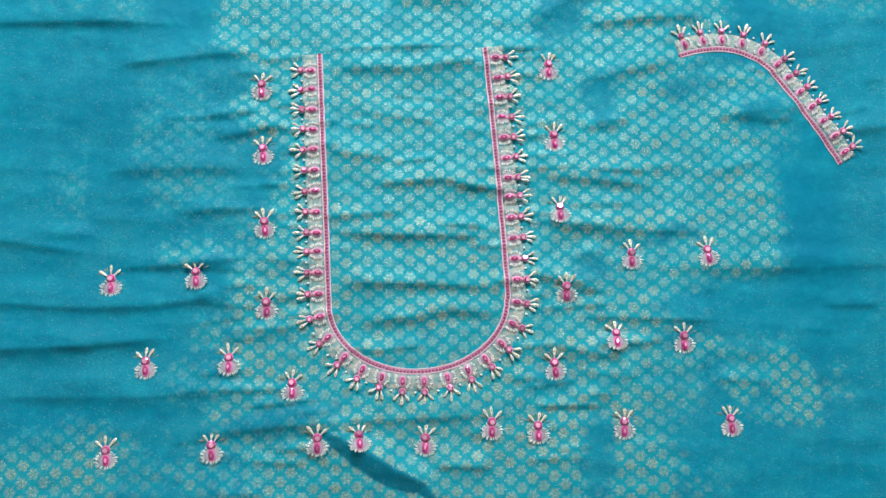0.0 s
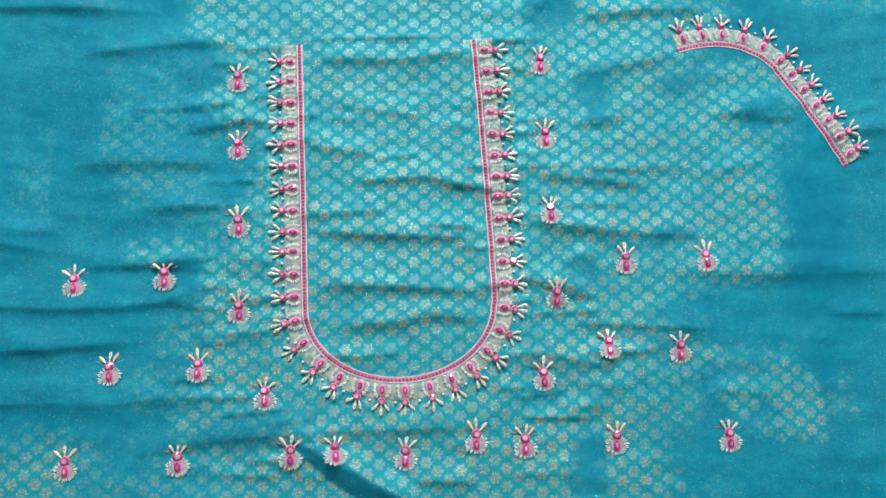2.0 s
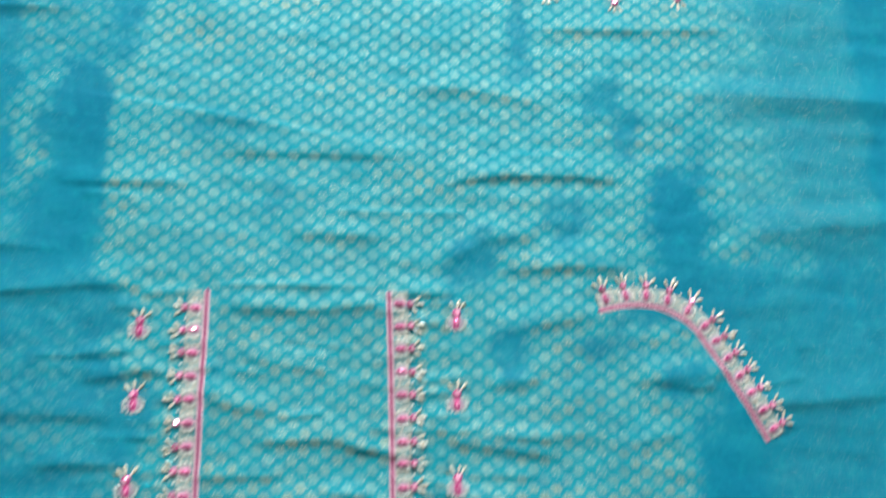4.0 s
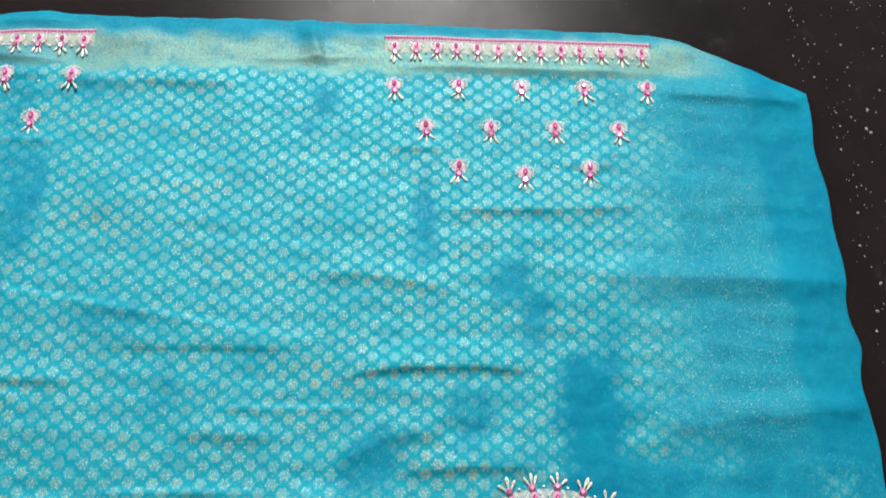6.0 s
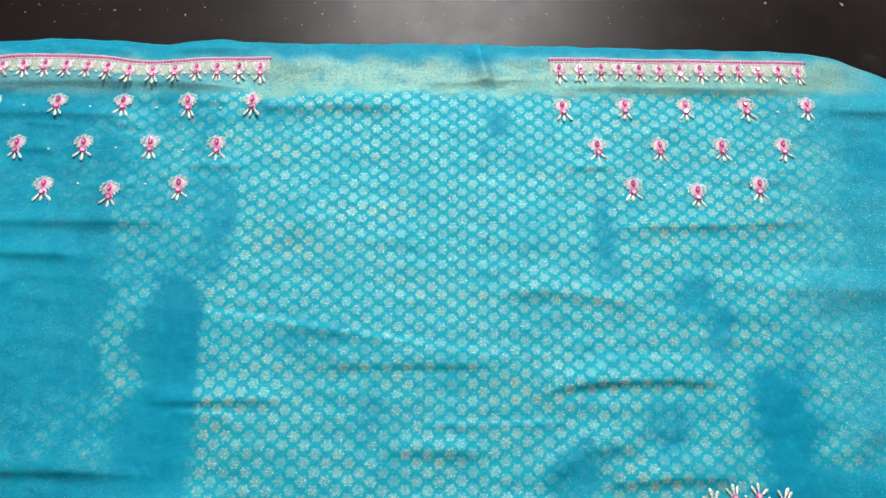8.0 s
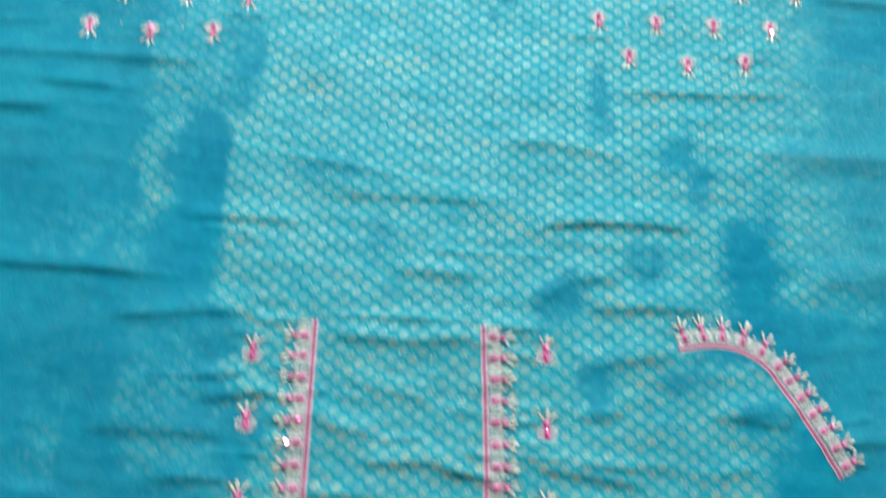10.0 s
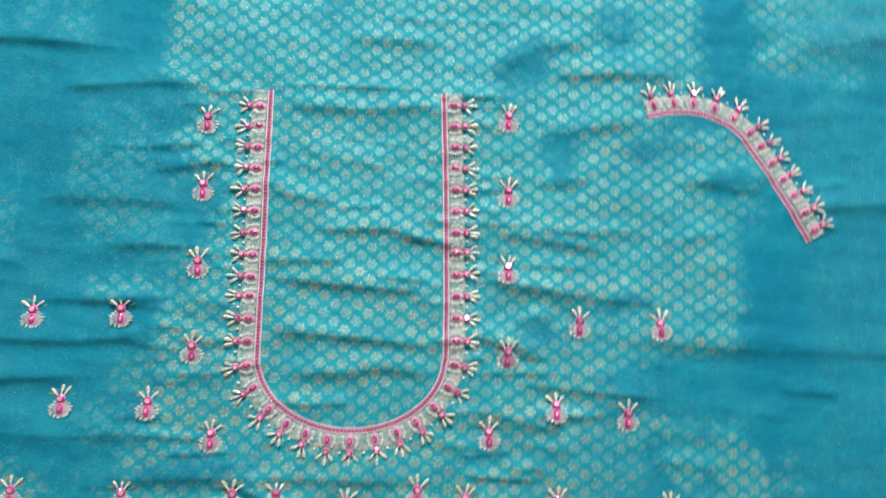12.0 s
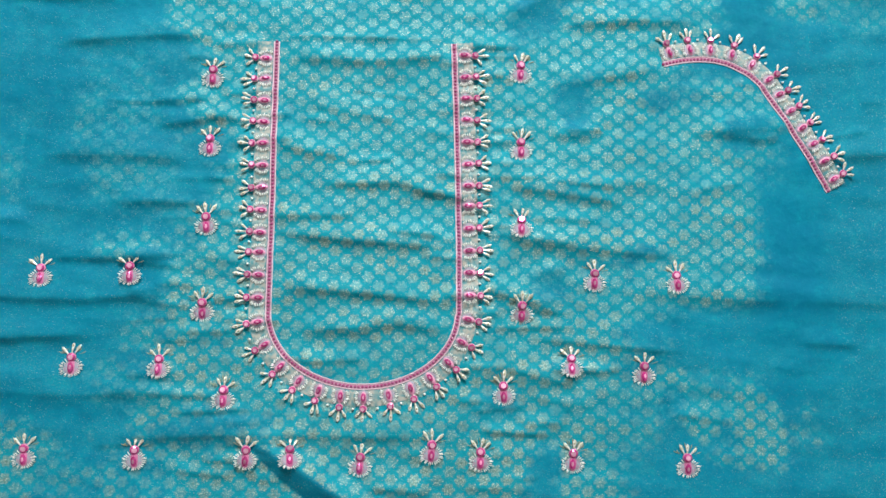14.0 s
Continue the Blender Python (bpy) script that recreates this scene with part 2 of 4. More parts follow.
SILVER = plain_material("silver_bead", (0.88, 0.90, 0.87), (0.76, 0.80, 0.76), 0.25, 0.0, 600.0, 0.0)
DUST = plain_material("pale_dust", (0.36, 0.35, 0.33), (0.18, 0.175, 0.17), 0.8, 0.0, 400.0, 0.0)
BLACK_THREAD = plain_material("black_thread", (0.012, 0.012, 0.014), (0.02, 0.02, 0.02), 0.6, 0.0, 900.0, 0.0)


# ---- mesh helpers ----
def mesh_of(name, verts, faces, material, smooth=True):
    me = bpy.data.meshes.new(name)
    me.from_pydata([tuple(v) for v in verts], [], faces)
    me.materials.append(material)
    if smooth:
        me.polygons.foreach_set("use_smooth", [True] * len(me.polygons))
    me.update()
    return me


class Shape:
    """Vertices and faces gathered into one mesh."""

    def __init__(self):
        self.v, self.f = [], []

    def add(self, verts, faces):
        n = len(self.v)
        self.v += list(verts)
        self.f += [tuple(i + n for i in f) for f in faces]
        return self

    def box(self, x0, y0, z0, x1, y1, z1):
        v = [(x, y, z) for z in (z0, z1) for y in (y0, y1) for x in (x0, x1)]
        return self.add(v, [(0, 2, 3, 1), (4, 5, 7, 6), (0, 1, 5, 4), (2, 6, 7, 3), (0, 4, 6, 2), (1, 3, 7, 5)])

    def dome(self, cx, cy, z, rx, ry, h, sides=10, rings=3, turn=0.0):
        """A low domed pad with a closed rim, lying on z."""
        v, f = [], []
        for i in range(rings):
            a = i / rings * math.pi / 2
            for j in range(sides):
                b = j / sides * math.tau
                px, py = rx * math.cos(a) * math.cos(b), ry * math.cos(a) * math.sin(b)
                v.append((cx + px * math.cos(turn) - py * math.sin(turn), cy + px * math.sin(turn) + py * math.cos(turn), z + h * math.sin(a)))
        v.append((cx, cy, z + h))
        for i in range(rings - 1):
            for j in range(sides):
                k = (j + 1) % sides
                f.append((i * sides + j, i * sides + k, (i + 1) * sides + k, (i + 1) * sides + j))
        top = (rings - 1) * sides
        f += [(top + j, top + (j + 1) % sides, rings * sides) for j in range(sides)]
        return self.add(v, f)

    def gem(self, cx, cy, z, rx, ry, h, sides=10, point=0.0, table=0.66):
        """A cut stone: girdle, crown and flat table. point draws one end out like a drop."""
        v = []
        for scale, zz in ((1.0, z), (1.0, z + h * 0.50), (table, z + h)):
            for j in range(sides):
                b = j / sides * math.tau
                taper = 1.0 - point * max(0.0, math.sin(b)) ** 2
                v.append((cx + rx * scale * math.cos(b) * taper, cy + ry * scale * math.sin(b), zz))
        f = [(i * sides + j, i * sides + (j + 1) % sides, (i + 1) * sides + (j + 1) % sides, (i + 1) * sides + j) for i in range(2) for j in range(sides)]
        f.append(tuple(range(2 * sides, 3 * sides)))
        return self.add(v, f)

    def cut_stone(self, name):
        """The mesh of a gem whose flat mirror table is painted paler than its sides, as its highlight."""
        me = self.mesh(name, GEM, False)
        me.materials.append(TABLE)
        me.polygons[len(me.polygons) - 1].material_index = 1
        return me

    def leaf(self, x0, y0, x1, y1, width, z, h):
        """A leaf bead from its root to its tip, thickest past the middle."""
        v, f = [], []
        length = math.hypot(x1 - x0, y1 - y0)
        ax, ay = (x1 - x0) / length, (y1 - y0) / length
        steps, sides = 7, 6
        for i in range(steps):
            s = i / (steps - 1)
            w = width * (0.22 + 0.78 * math.sin(math.pi * min(1.0, s * 0.92 + 0.02) ** 1.6)) * (1.0 if s < 0.98 else 0.3)
            for j in range(sides):
                b = j / sides * math.tau
                off, up = math.cos(b) * w / 2, math.sin(b) * h * (0.35 + 0.65 * w / width)
                v.append((x0 + ax * length * s - ay * off, y0 + ay * length * s + ax * off, z + h * 0.6 + up))
        for i in range(steps - 1):
            f += [(i * sides + j, i * sides + (j + 1) % sides, (i + 1) * sides + (j + 1) % sides, (i + 1) * sides + j) for j in range(sides)]
        f += [tuple(range(sides))[::-1], tuple(range((steps - 1) * sides, steps * sides))]
        return self.add(v, f)

    def eyed_leaf(self, name, x0, y0, x1, y1, width, z, h):
        """The mesh of a leaf bead with a darker oval eye set in its broad end."""
        self.leaf(x0, y0, x1, y1, width, z, h)
        plain = len(self.f)
        self.dome(x0 + (x1 - x0) * 0.66, y0 + (y1 - y0) * 0.66, z + h * 1.45, width * 0.36, width * 0.20, h * 0.35, 8, 2, math.atan2(y1 - y0, x1 - x0))
        me = self.mesh(name, LEAF)
        me.materials.append(LEAF_EYE)
        for face in list(me.polygons)[plain:]:
            face.material_index = 1
        return me

    def tube(self, points, radius, sides=6):
        v, f = [], []
        n = len(points)
        for i, p in enumerate(points):
            a, c = points[max(0, i - 1)], points[min(n - 1, i + 1)]
            d = (Vector(c) - Vector(a)).normalized()
            side = d.cross(Vector((0, 0, 1))).normalized()
            up = side.cross(d)
            for j in range(sides):
                b = j / sides * math.tau
                v.append(tuple(Vector(p) + (side * math.cos(b) + up * math.sin(b)) * radius))
        for i in range(n - 1):
            f += [(i * sides + j, i * sides + (j + 1) % sides, (i + 1) * sides + (j + 1) % sides, (i + 1) * sides + j) for j in range(sides)]
        f += [tuple(range(sides))[::-1], tuple(range((n - 1) * sides, n * sides))]
        return self.add(v, f)

    def mesh(self, name, material, smooth=True):
        return mesh_of(name, self.v, self.f, material, smooth)


def part(name, mesh, parent, label="", matrix=None):
    ob = new(name, mesh)
    ob.parent = parent
    if matrix is not None:
        ob.matrix_basis = matrix
    return tagged(ob, label) if label else ob


# ---- the room ----
X0, X1, Y0, Y1, H = -2.0, 2.2, -2.0, 2.35, 3.0
T = 0.15
floor = tagged(new("floor", Shape().box(X0, Y0, -0.1, X1, Y1, 0.0).mesh("floor", STONE, False)), "polished black-brown stone floor with pale dust specks", "floor", kind="structure")
tagged(new("ceiling", Shape().box(X0, Y0, H, X1, Y1, H + T).mesh("ceiling", CEILING, False)), "plain pale painted ceiling", "ceiling", kind="structure")
for wall_name, box in (("wall_south", (X0, Y0 - T, -0.1, X1, Y0, H)), ("wall_east", (X1, Y0, -0.1, X1 + T, Y1, H)), ("wall_west", (X0 - T, Y0, -0.1, X0, Y1, H))):
    tagged(new(wall_name, Shape().box(*box).mesh(wall_name, WALL, False)), "plain cream painted room wall", "wall", kind="structure")
WX0, WX1, WZ0, WZ1 = WINDOW[0] - 0.6, WINDOW[0] + 0.6, WINDOW[2] - 0.42, WINDOW[2] + 0.42
north = Shape().box(X0, Y1, -0.1, WX0, Y1 + T, H).box(WX1, Y1, -0.1, X1, Y1 + T, H).box(WX0, Y1, -0.1, WX1, Y1 + T, WZ0).box(WX0, Y1, WZ1, WX1, Y1 + T, H)
tagged(new("wall_north", north.mesh("wall_north", WALL, False)), "cream painted wall with a high window", "wall", kind="structure")
win = tagged(new("window_1", Shape().box(WX0, Y1 + 0.05, WZ0, WX0 + 0.04, Y1 + 0.09, WZ1).box(WX1 - 0.04, Y1 + 0.05, WZ0, WX1, Y1 + 0.09, WZ1).box(WX0 + 0.04, Y1 + 0.05, WZ0, WX1 - 0.04, Y1 + 0.09, WZ0 + 0.04).box(WX0 + 0.04, Y1 + 0.05, WZ1 - 0.04, WX1 - 0.04, Y1 + 0.09, WZ1).mesh("window_1", FRAME, False)), "high daylit window with a brown frame", "window", kind="structure")

glass, glass_tree, glass_bsdf = principled("window_glass", (0.95, 0.98, 0.97), 0.02)
glass_bsdf.inputs["Transmission Weight"].default_value = 1.0
pane = part("pane", Shape().box(WX0 + 0.04, Y1 + 0.066, WZ0 + 0.04, WX1 - 0.04, Y1 + 0.072, WZ1 - 0.04).mesh("pane", glass, False), win, "clear glass pane")
pane.visible_shadow = False

# ---- the cloth: its outline, folds and woven zones ----
LEFT, RIGHT, BOTTOM, TOP = -0.66, 0.607, -0.60, 0.4815


def ripple(x, y, size, seed):
    """Smooth made-up unevenness between -1 and 1."""
    r = np.random.RandomState(seed)
    total = np.zeros(np.broadcast(x, y).shape)
    for _ in range(9):
        a, p = r.uniform(0, math.tau), r.uniform(0, math.tau)
        q = r.uniform(0.6, 1.7) * math.tau / size
        total = total + np.sin(q * (np.cos(a) * x + np.sin(a) * y) + p)
    return total / 4.5


def sstep(a, b, v):
    t = np.clip((v - a) / (b - a), 0.0, 1.0)
    return t * t * (3 - 2 * t)


FOLDS = []


def fold(height, north_side, south_side, *way):
    """A crease along a way of points: a rise that falls off gently to the north and steeply to the south."""
    FOLDS.append((height * 1.1 / 1000, north_side / 1000, south_side * 0.78 / 1000, way))


# left of the neck
fold(4.6, 22, 6, (-0.60, 0.052), (-0.385, 0.045), (-0.278, 0.042), (-0.180, 0.035))
fold(4, 18, 6, (-0.290, -0.004), (-0.187, 0.005), (-0.130, 0.006))
fold(3, 18, 8, (-0.300, -0.106), (-0.151, -0.109))
fold(3, 14, 6, (-0.230, -0.149), (-0.125, -0.149))
fold(4, 18, 7, (-0.48, -0.160), (-0.380, -0.168), (-0.285, -0.187))
fold(4.5, 14, 6, (-0.285, -0.199), (-0.235, -0.1995), (-0.160, -0.198))
fold(4.2, 18, 6, (-0.44, -0.222), (-0.378, -0.226), (-0.312, -0.234), (-0.246, -0.236), (-0.135, -0.228))
fold(4.8, 24, 7, (-0.56, -0.266), (-0.377, -0.268), (-0.302, -0.269), (-0.190, -0.264))
fold(3.5, 12, 5, (-0.190, -0.080), (-0.115, -0.069))
fold(3, 18, 7, (-0.40, -0.310), (-0.240, -0.318), (-0.150, -0.312))
# inside the neck
fold(4.5, 14, 8, (-0.085, -0.014), (0.0, -0.017), (0.095, -0.010))
fold(3, 16, 7, (-0.060, -0.056), (0.044, -0.074))
fold(3.5, 12, 6, (-0.085, -0.094), (-0.010, -0.108))
fold(4.5, 13, 6, (-0.050, -0.132), (-0.019, -0.131), (0.030, -0.129), (0.090, -0.143))
fold(4, 11, 6, (-0.090, -0.160), (0.000, -0.159))
fold(4.5, 13, 6, (-0.090, -0.173), (-0.016, -0.181), (0.030, -0.184), (0.095, -0.189))
fold(4.5, 15, 6, (-0.080, -0.222), (0.0, -0.228), (0.085, -0.236))
fold(4, 13, 7, (-0.060, -0.262), (0.033, -0.255), (0.085, -0.261))
# right of the neck
fold(4, 18, 7, (0.120, -0.129), (0.240, -0.146))
fold(4, 18, 7, (0.110, -0.179), (0.290, -0.194))
fold(3.4, 20, 9, (0.200, -0.222), (0.330, -0.231), (0.560, -0.236))
fold(3.5, 14, 5, (0.140, -0.266), (0.290, -0.278))
fold(3.5, 14, 6, (0.120, -0.291), (0.195, -0.308))
fold(4, 14, 6, (0.095, -0.220), (0.180, -0.244))
fold(3.4, 22, 9, (0.160, -0.038), (0.270, -0.020))
fold(3.5, 20, 9, (0.285, -0.080), (0.400, -0.072))
fold(5, 18, 8, (0.170, 0.020), (0.240, 0.025), (0.310, 0.024))
fold(4, 20, 9, (0.380, -0.105), (0.560, -0.090))
# below the neck
fold(3.5, 16, 6, (-0.220, -0.353), (-0.075, -0.350), (0.100, -0.353))
fold(4, 12, 5, (0.005, -0.394), (0.065, -0.398))
# a tuck of plain silk: its crest, with a flat flank below it that is widest half way along
FLAP = (0.0108, 0.012, 0.0175, ((-0.0925, -0.357), (-0.0704, -0.3682), (-0.0555, -0.376), (-0.0383, -0.3869), (-0.0261, -0.3951), (-0.0015, -0.4088), (0.010, -0.426)))
# between neck and sleeves
fold(4.6, 18, 4.6, (0.115, 0.097), (0.145, 0.106), (0.190, 0.1115), (0.254, 0.112), (0.315, 0.106))
fold(2.9, 3.6, 26, (-0.215, 0.188), (-0.130, 0.1755), (-0.022, 0.1575), (0.050, 0.143), (0.130, 0.131))
fold(2.0, 12, 3.6, (-0.090, 0.131), (0.0, 0.130), (0.110, 0.128))
fold(3, 16, 9, (0.090, 0.203), (0.160, 0.197), (0.245, 0.184))
fold(2.4, 14, 8, (-0.02, 0.053), (0.075, 0.052))
fold(4.5, 18, 12, (0.120, 0.022), (0.164, 0.048), (0.225, 0.058))
fold(3, 12, 5, (-0.230, 0.101), (-0.095, 0.100))
fold(6, 16, 17, (0.330, 0.199), (0.480, 0.196), (0.720, 0.190))
fold(5.5, 20, 17, (0.385, 0.052), (0.474, 0.063), (0.700, 0.082))
fold(1.6, 3.0, 6.5, (0.020, 0.076), (0.165, 0.075))
fold(2.6, 2.8, 5, (-0.085, 0.006), (0.0, 0.006), (0.080, 0.004))
fold(1.4, 3.5, 5.5, (-0.205, 0.091), (-0.145, 0.087))
fold(1.5, 3.5, 5.5, (0.180, 0.1330), (0.280, 0.1315))
# by the sleeves
fold(1.4, 3.0, 5.0, (0.255, 0.378), (0.305, 0.377))
fold(1.5, 3.0, 6.0, (0.020, 0.4315), (0.090, 0.434), (0.170, 0.438))
fold(3.0, 10, 6, (-0.42, 0.3950), (-0.33, 0.3935), (-0.25, 0.390))
fold(3.5, 16, 6, (-0.56, 0.277), (-0.390, 0.276), (-0.190, 0.273))
fold(3.5, 16, 6, (-0.390, 0.243), (-0.300, 0.241))
fold(4.5, 20, 7, (-0.56, 0.210), (-0.424, 0.213), (-0.340, 0.214))
fold(3, 12, 5, (0.205, 0.266), (0.290, 0.265), (0.430, 0.271))
fold(4, 18, 9, (-0.180, 0.400), (-0.08, 0.403), (0.030, 0.402))
fold(5, 14, 7, (-0.48, 0.428), (-0.30, 0.432), (-0.140, 0.424))
fold(4, 14, 7, (0.15, 0.426), (0.30, 0.424), (0.46, 0.421))
fold(5, 20, 8, (0.44, 0.398), (0.52, 0.395), (0.62, 0.386))
fold(5, 12, 6, (0.101, 0.425), (0.093, 0.452), (0.086, 0.500))
fold(3, 8, 5, (-0.350, 0.476), (-0.310, 0.4735), (-0.265, 0.467))
fold(3, 8, 5, (-0.240, 0.470), (-0.205, 0.4735), (-0.150, 0.4735))


def rise(x, y, north_side, south_side, way, straight):
    """The share of its height to which a fold lifts the cloth at each place."""
    best, signed, along = np.full(x.shape, 1e9), np.zeros(x.shape), np.zeros(x.shape)
    lengths = [math.hypot(b[0] - a[0], b[1] - a[1]) for a, b in zip(way, way[1:])]
    whole, done = sum(lengths), 0.0
    for (ax, ay), (bx, by), n in zip(way, way[1:], lengths):
        ux, uy = (bx - ax) / n, (by - ay) / n
        s = np.clip((x - ax) * ux + (y - ay) * uy, 0, n)
        d = np.hypot(x - ax - s * ux, y - ay - s * uy)
        near = d < best
        best = np.where(near, d, best)
        signed = np.where(near, np.where(ux * (y - ay) - uy * (x - ax) > 0, d, -d), signed)
        along = np.where(near, (done + s) / whole, along)
        done += n
    if straight:
        end = np.sin(np.clip(along, 0.001, 0.999) * math.pi) ** 0.7
        south = np.clip(1 - np.abs(signed) / (south_side * end + 0.0005), 0, 1)
    else:
        end = sstep(0.0, 0.25, along) * sstep(0.0, 0.25, 1 - along)
        south = np.exp(-(np.abs(signed) / south_side) ** 1.35)
    return end * np.where(signed > 0, np.exp(-(signed / north_side) ** 2), south)


CREASES = len(FOLDS)
pinch = random.Random(23)
for _ in range(95):
    # short puckers that the stitching draws across the cloth, mostly near the neckline
    px = pinch.choice((-1, 1)) * pinch.uniform(0.075, 0.20) if pinch.random() < 0.82 else pinch.uniform(-0.09, 0.09)
    py = pinch.uniform(-0.42, 0.03)
    run, lean = pinch.uniform(0.030, 0.080), pinch.uniform(-0.14, 0.10)
    fold(pinch.uniform(0.9, 2.2), pinch.uniform(5, 10), pinch.uniform(2.6, 4.5), (px - run / 2, py - run * lean / 2), (px + run / 2, py + run * lean / 2))
for _ in range(40):
    # and round the sleeve ends, the armhole and the sides
    px, py = pinch.choice(((0.30, 0.36), (-0.28, 0.36), (0.33, -0.06), (-0.30, -0.20), (0.30, -0.27)))
    px, py = px + pinch.uniform(-0.14, 0.14), py + pinch.uniform(-0.07, 0.07)
    run, lean = pinch.uniform(0.03, 0.08), pinch.uniform(-0.2, 0.2)
    fold(pinch.uniform(0.9, 2.0), pinch.uniform(6, 12), pinch.uniform(3, 5.5), (px - run / 2, py - run * lean / 2), (px + run / 2, py + run * lean / 2))


def cloth_z(x, y):
    """The height of the cloth's upper face over the floor."""
    x, y = np.asarray(x, float), np.asarray(y, float)
    z = 0.0045 + 0.0013 * ripple(x, y * 1.8, 0.16, 3) + 0.0005 * ripple(x * 0.6, y * 1.8, 0.045, 5)
    z = z + 0.00075 * ripple(x * 0.22, y, 0.030, 6) * (0.5 + 0.5 * ripple(x, y, 0.22, 8))
    z = z + 0.00016 * ripple(x * 0.3, y, 0.011, 9)
    z = np.array(z)
    for height, north_side, south_side, way, straight in [(*f, False) for f in FOLDS] + [(*FLAP, True)]:
        reach = 2.6 * max(north_side, south_side)
        xs, ys = [p[0] for p in way], [p[1] for p in way]
        near_it = (x > min(xs) - reach) & (x < max(xs) + reach) & (y > min(ys) - reach) & (y < max(ys) + reach)
        if near_it.any():
            z[near_it] += height * rise(x[near_it], y[near_it], north_side, south_side, way, straight)
    return np.maximum(z, 0.0018)


def blob(x, y, cx, cy, rx, ry, edge=0.35):
    d = np.hypot((x - cx) / rx, (y - cy) / ry)
    return 1 - sstep(1 - edge, 1 + edge, d)


# where the woven flowers show beyond the middle of the cloth: centre, half sizes, strength
WOVEN = [
    (-0.252, 0.150, 0.024, 0.085, 0.75), (-0.265, 0.235, 0.050, 0.050, 0.60), (-0.300, 0.345, 0.130, 0.080, 0.42), (-0.290, 0.085, 0.080, 0.022, 0.38),
    (-0.215, -0.094, 0.055, 0.095, 0.38), (-0.314, -0.118, 0.026, 0.067, 0.30), (-0.330, -0.380, 0.080, 0.036, 0.95), (-0.199, -0.388, 0.066, 0.022, 0.68),
    (-0.181, -0.308, 0.050, 0.022, 0.66), (-0.205, -0.190, 0.040, 0.014, 0.75), (-0.170, -0.250, 0.030, 0.030, 0.55), (0.310, -0.126, 0.062, 0.086, 0.95),
    (0.197, -0.392, 0.032, 0.038, 0.90), (0.352, -0.352, 0.034, 0.018, 0.98), (0.315, -0.328, 0.036, 0.018, 0.98), (0.270, -0.302, 0.032, 0.014, 0.85),
    (0.245, -0.350, 0.020, 0.020, 0.55), (0.440, 0.042, 0.050, 0.034, 0.34), (0.430, 0.120, 0.035, 0.050, 0.45), (0.565, 0.000, 0.030, 0.022, 0.60),
    (0.285, -0.215, 0.050, 0.016, 0.50),
]
# and where they are missing within it
PLAIN = [
    (-0.283, -0.065, 0.016, 0.072, 0.95), (-0.206, 0.145, 0.022, 0.062, 1), (-0.214, 0.068, 0.028, 0.046, 1), (-0.318, 0.177, 0.036, 0.065, 1),
    (-0.173, 0.279, 0.016, 0.058, 0.70), (-0.291, 0.261, 0.026, 0.030, 0.80), (-0.122, 0.393, 0.028, 0.014, 0.60), (-0.078, 0.152, 0.044, 0.016, 0.42),
    (-0.022, 0.088, 0.022, 0.020, 0.38), (0.101, 0.378, 0.013, 0.016, 0.70), (0.203, 0.257, 0.013, 0.044, 0.65), (0.283, 0.192, 0.015, 0.026, 0.75),
    (0.306, 0.156, 0.016, 0.026, 0.75), (0.240, 0.070, 0.020, 0.026, 0.72), (0.156, 0.026, 0.019, 0.026, 0.88), (0.180, 0.046, 0.022, 0.012, 0.60),
    (0.354, 0.066, 0.028, 0.066, 1), (0.191, -0.050, 0.018, 0.024, 0.85), (0.310, -0.022, 0.024, 0.010, 0.75), (0.343, -0.081, 0.018, 0.010, 0.75),
    (0.388, -0.190, 0.026, 0.075, 1), (0.166, -0.217, 0.016, 0.024, 0.70), (0.235, -0.200, 0.040, 0.008, 0.55), (0.340, -0.250, 0.090, 0.018, 0.60),
    (0.161, -0.395, 0.014, 0.034, 0.90), (0.256, -0.385, 0.030, 0.030, 0.80), (-0.064, -0.069, 0.023, 0.012, 0.30), (0.120, -0.330, 0.020, 0.014, 0.50),
    (0.375, 0.002, 0.060, 0.022, 0.92), (0.300, 0.030, 0.030, 0.010, 0.45), (-0.245, -0.235, 0.055, 0.020, 0.75), (-0.130, -0.345, 0.050, 0.016, 0.50), (0.280, -0.045, 0.028, 0.014, 0.55), (-0.150, -0.120, 0.020, 0.040, 0.45),
]


def patch(x, y, cx, cy, rx, ry, edge=0.3):
    """A soft-edged patch, squarer than an ellipse."""
    d = (np.abs((x - cx) / rx) ** 3 + np.abs((y - cy) / ry) ** 3) ** (1 / 3)
    return 1 - sstep(1 - edge, 1 + edge, d)


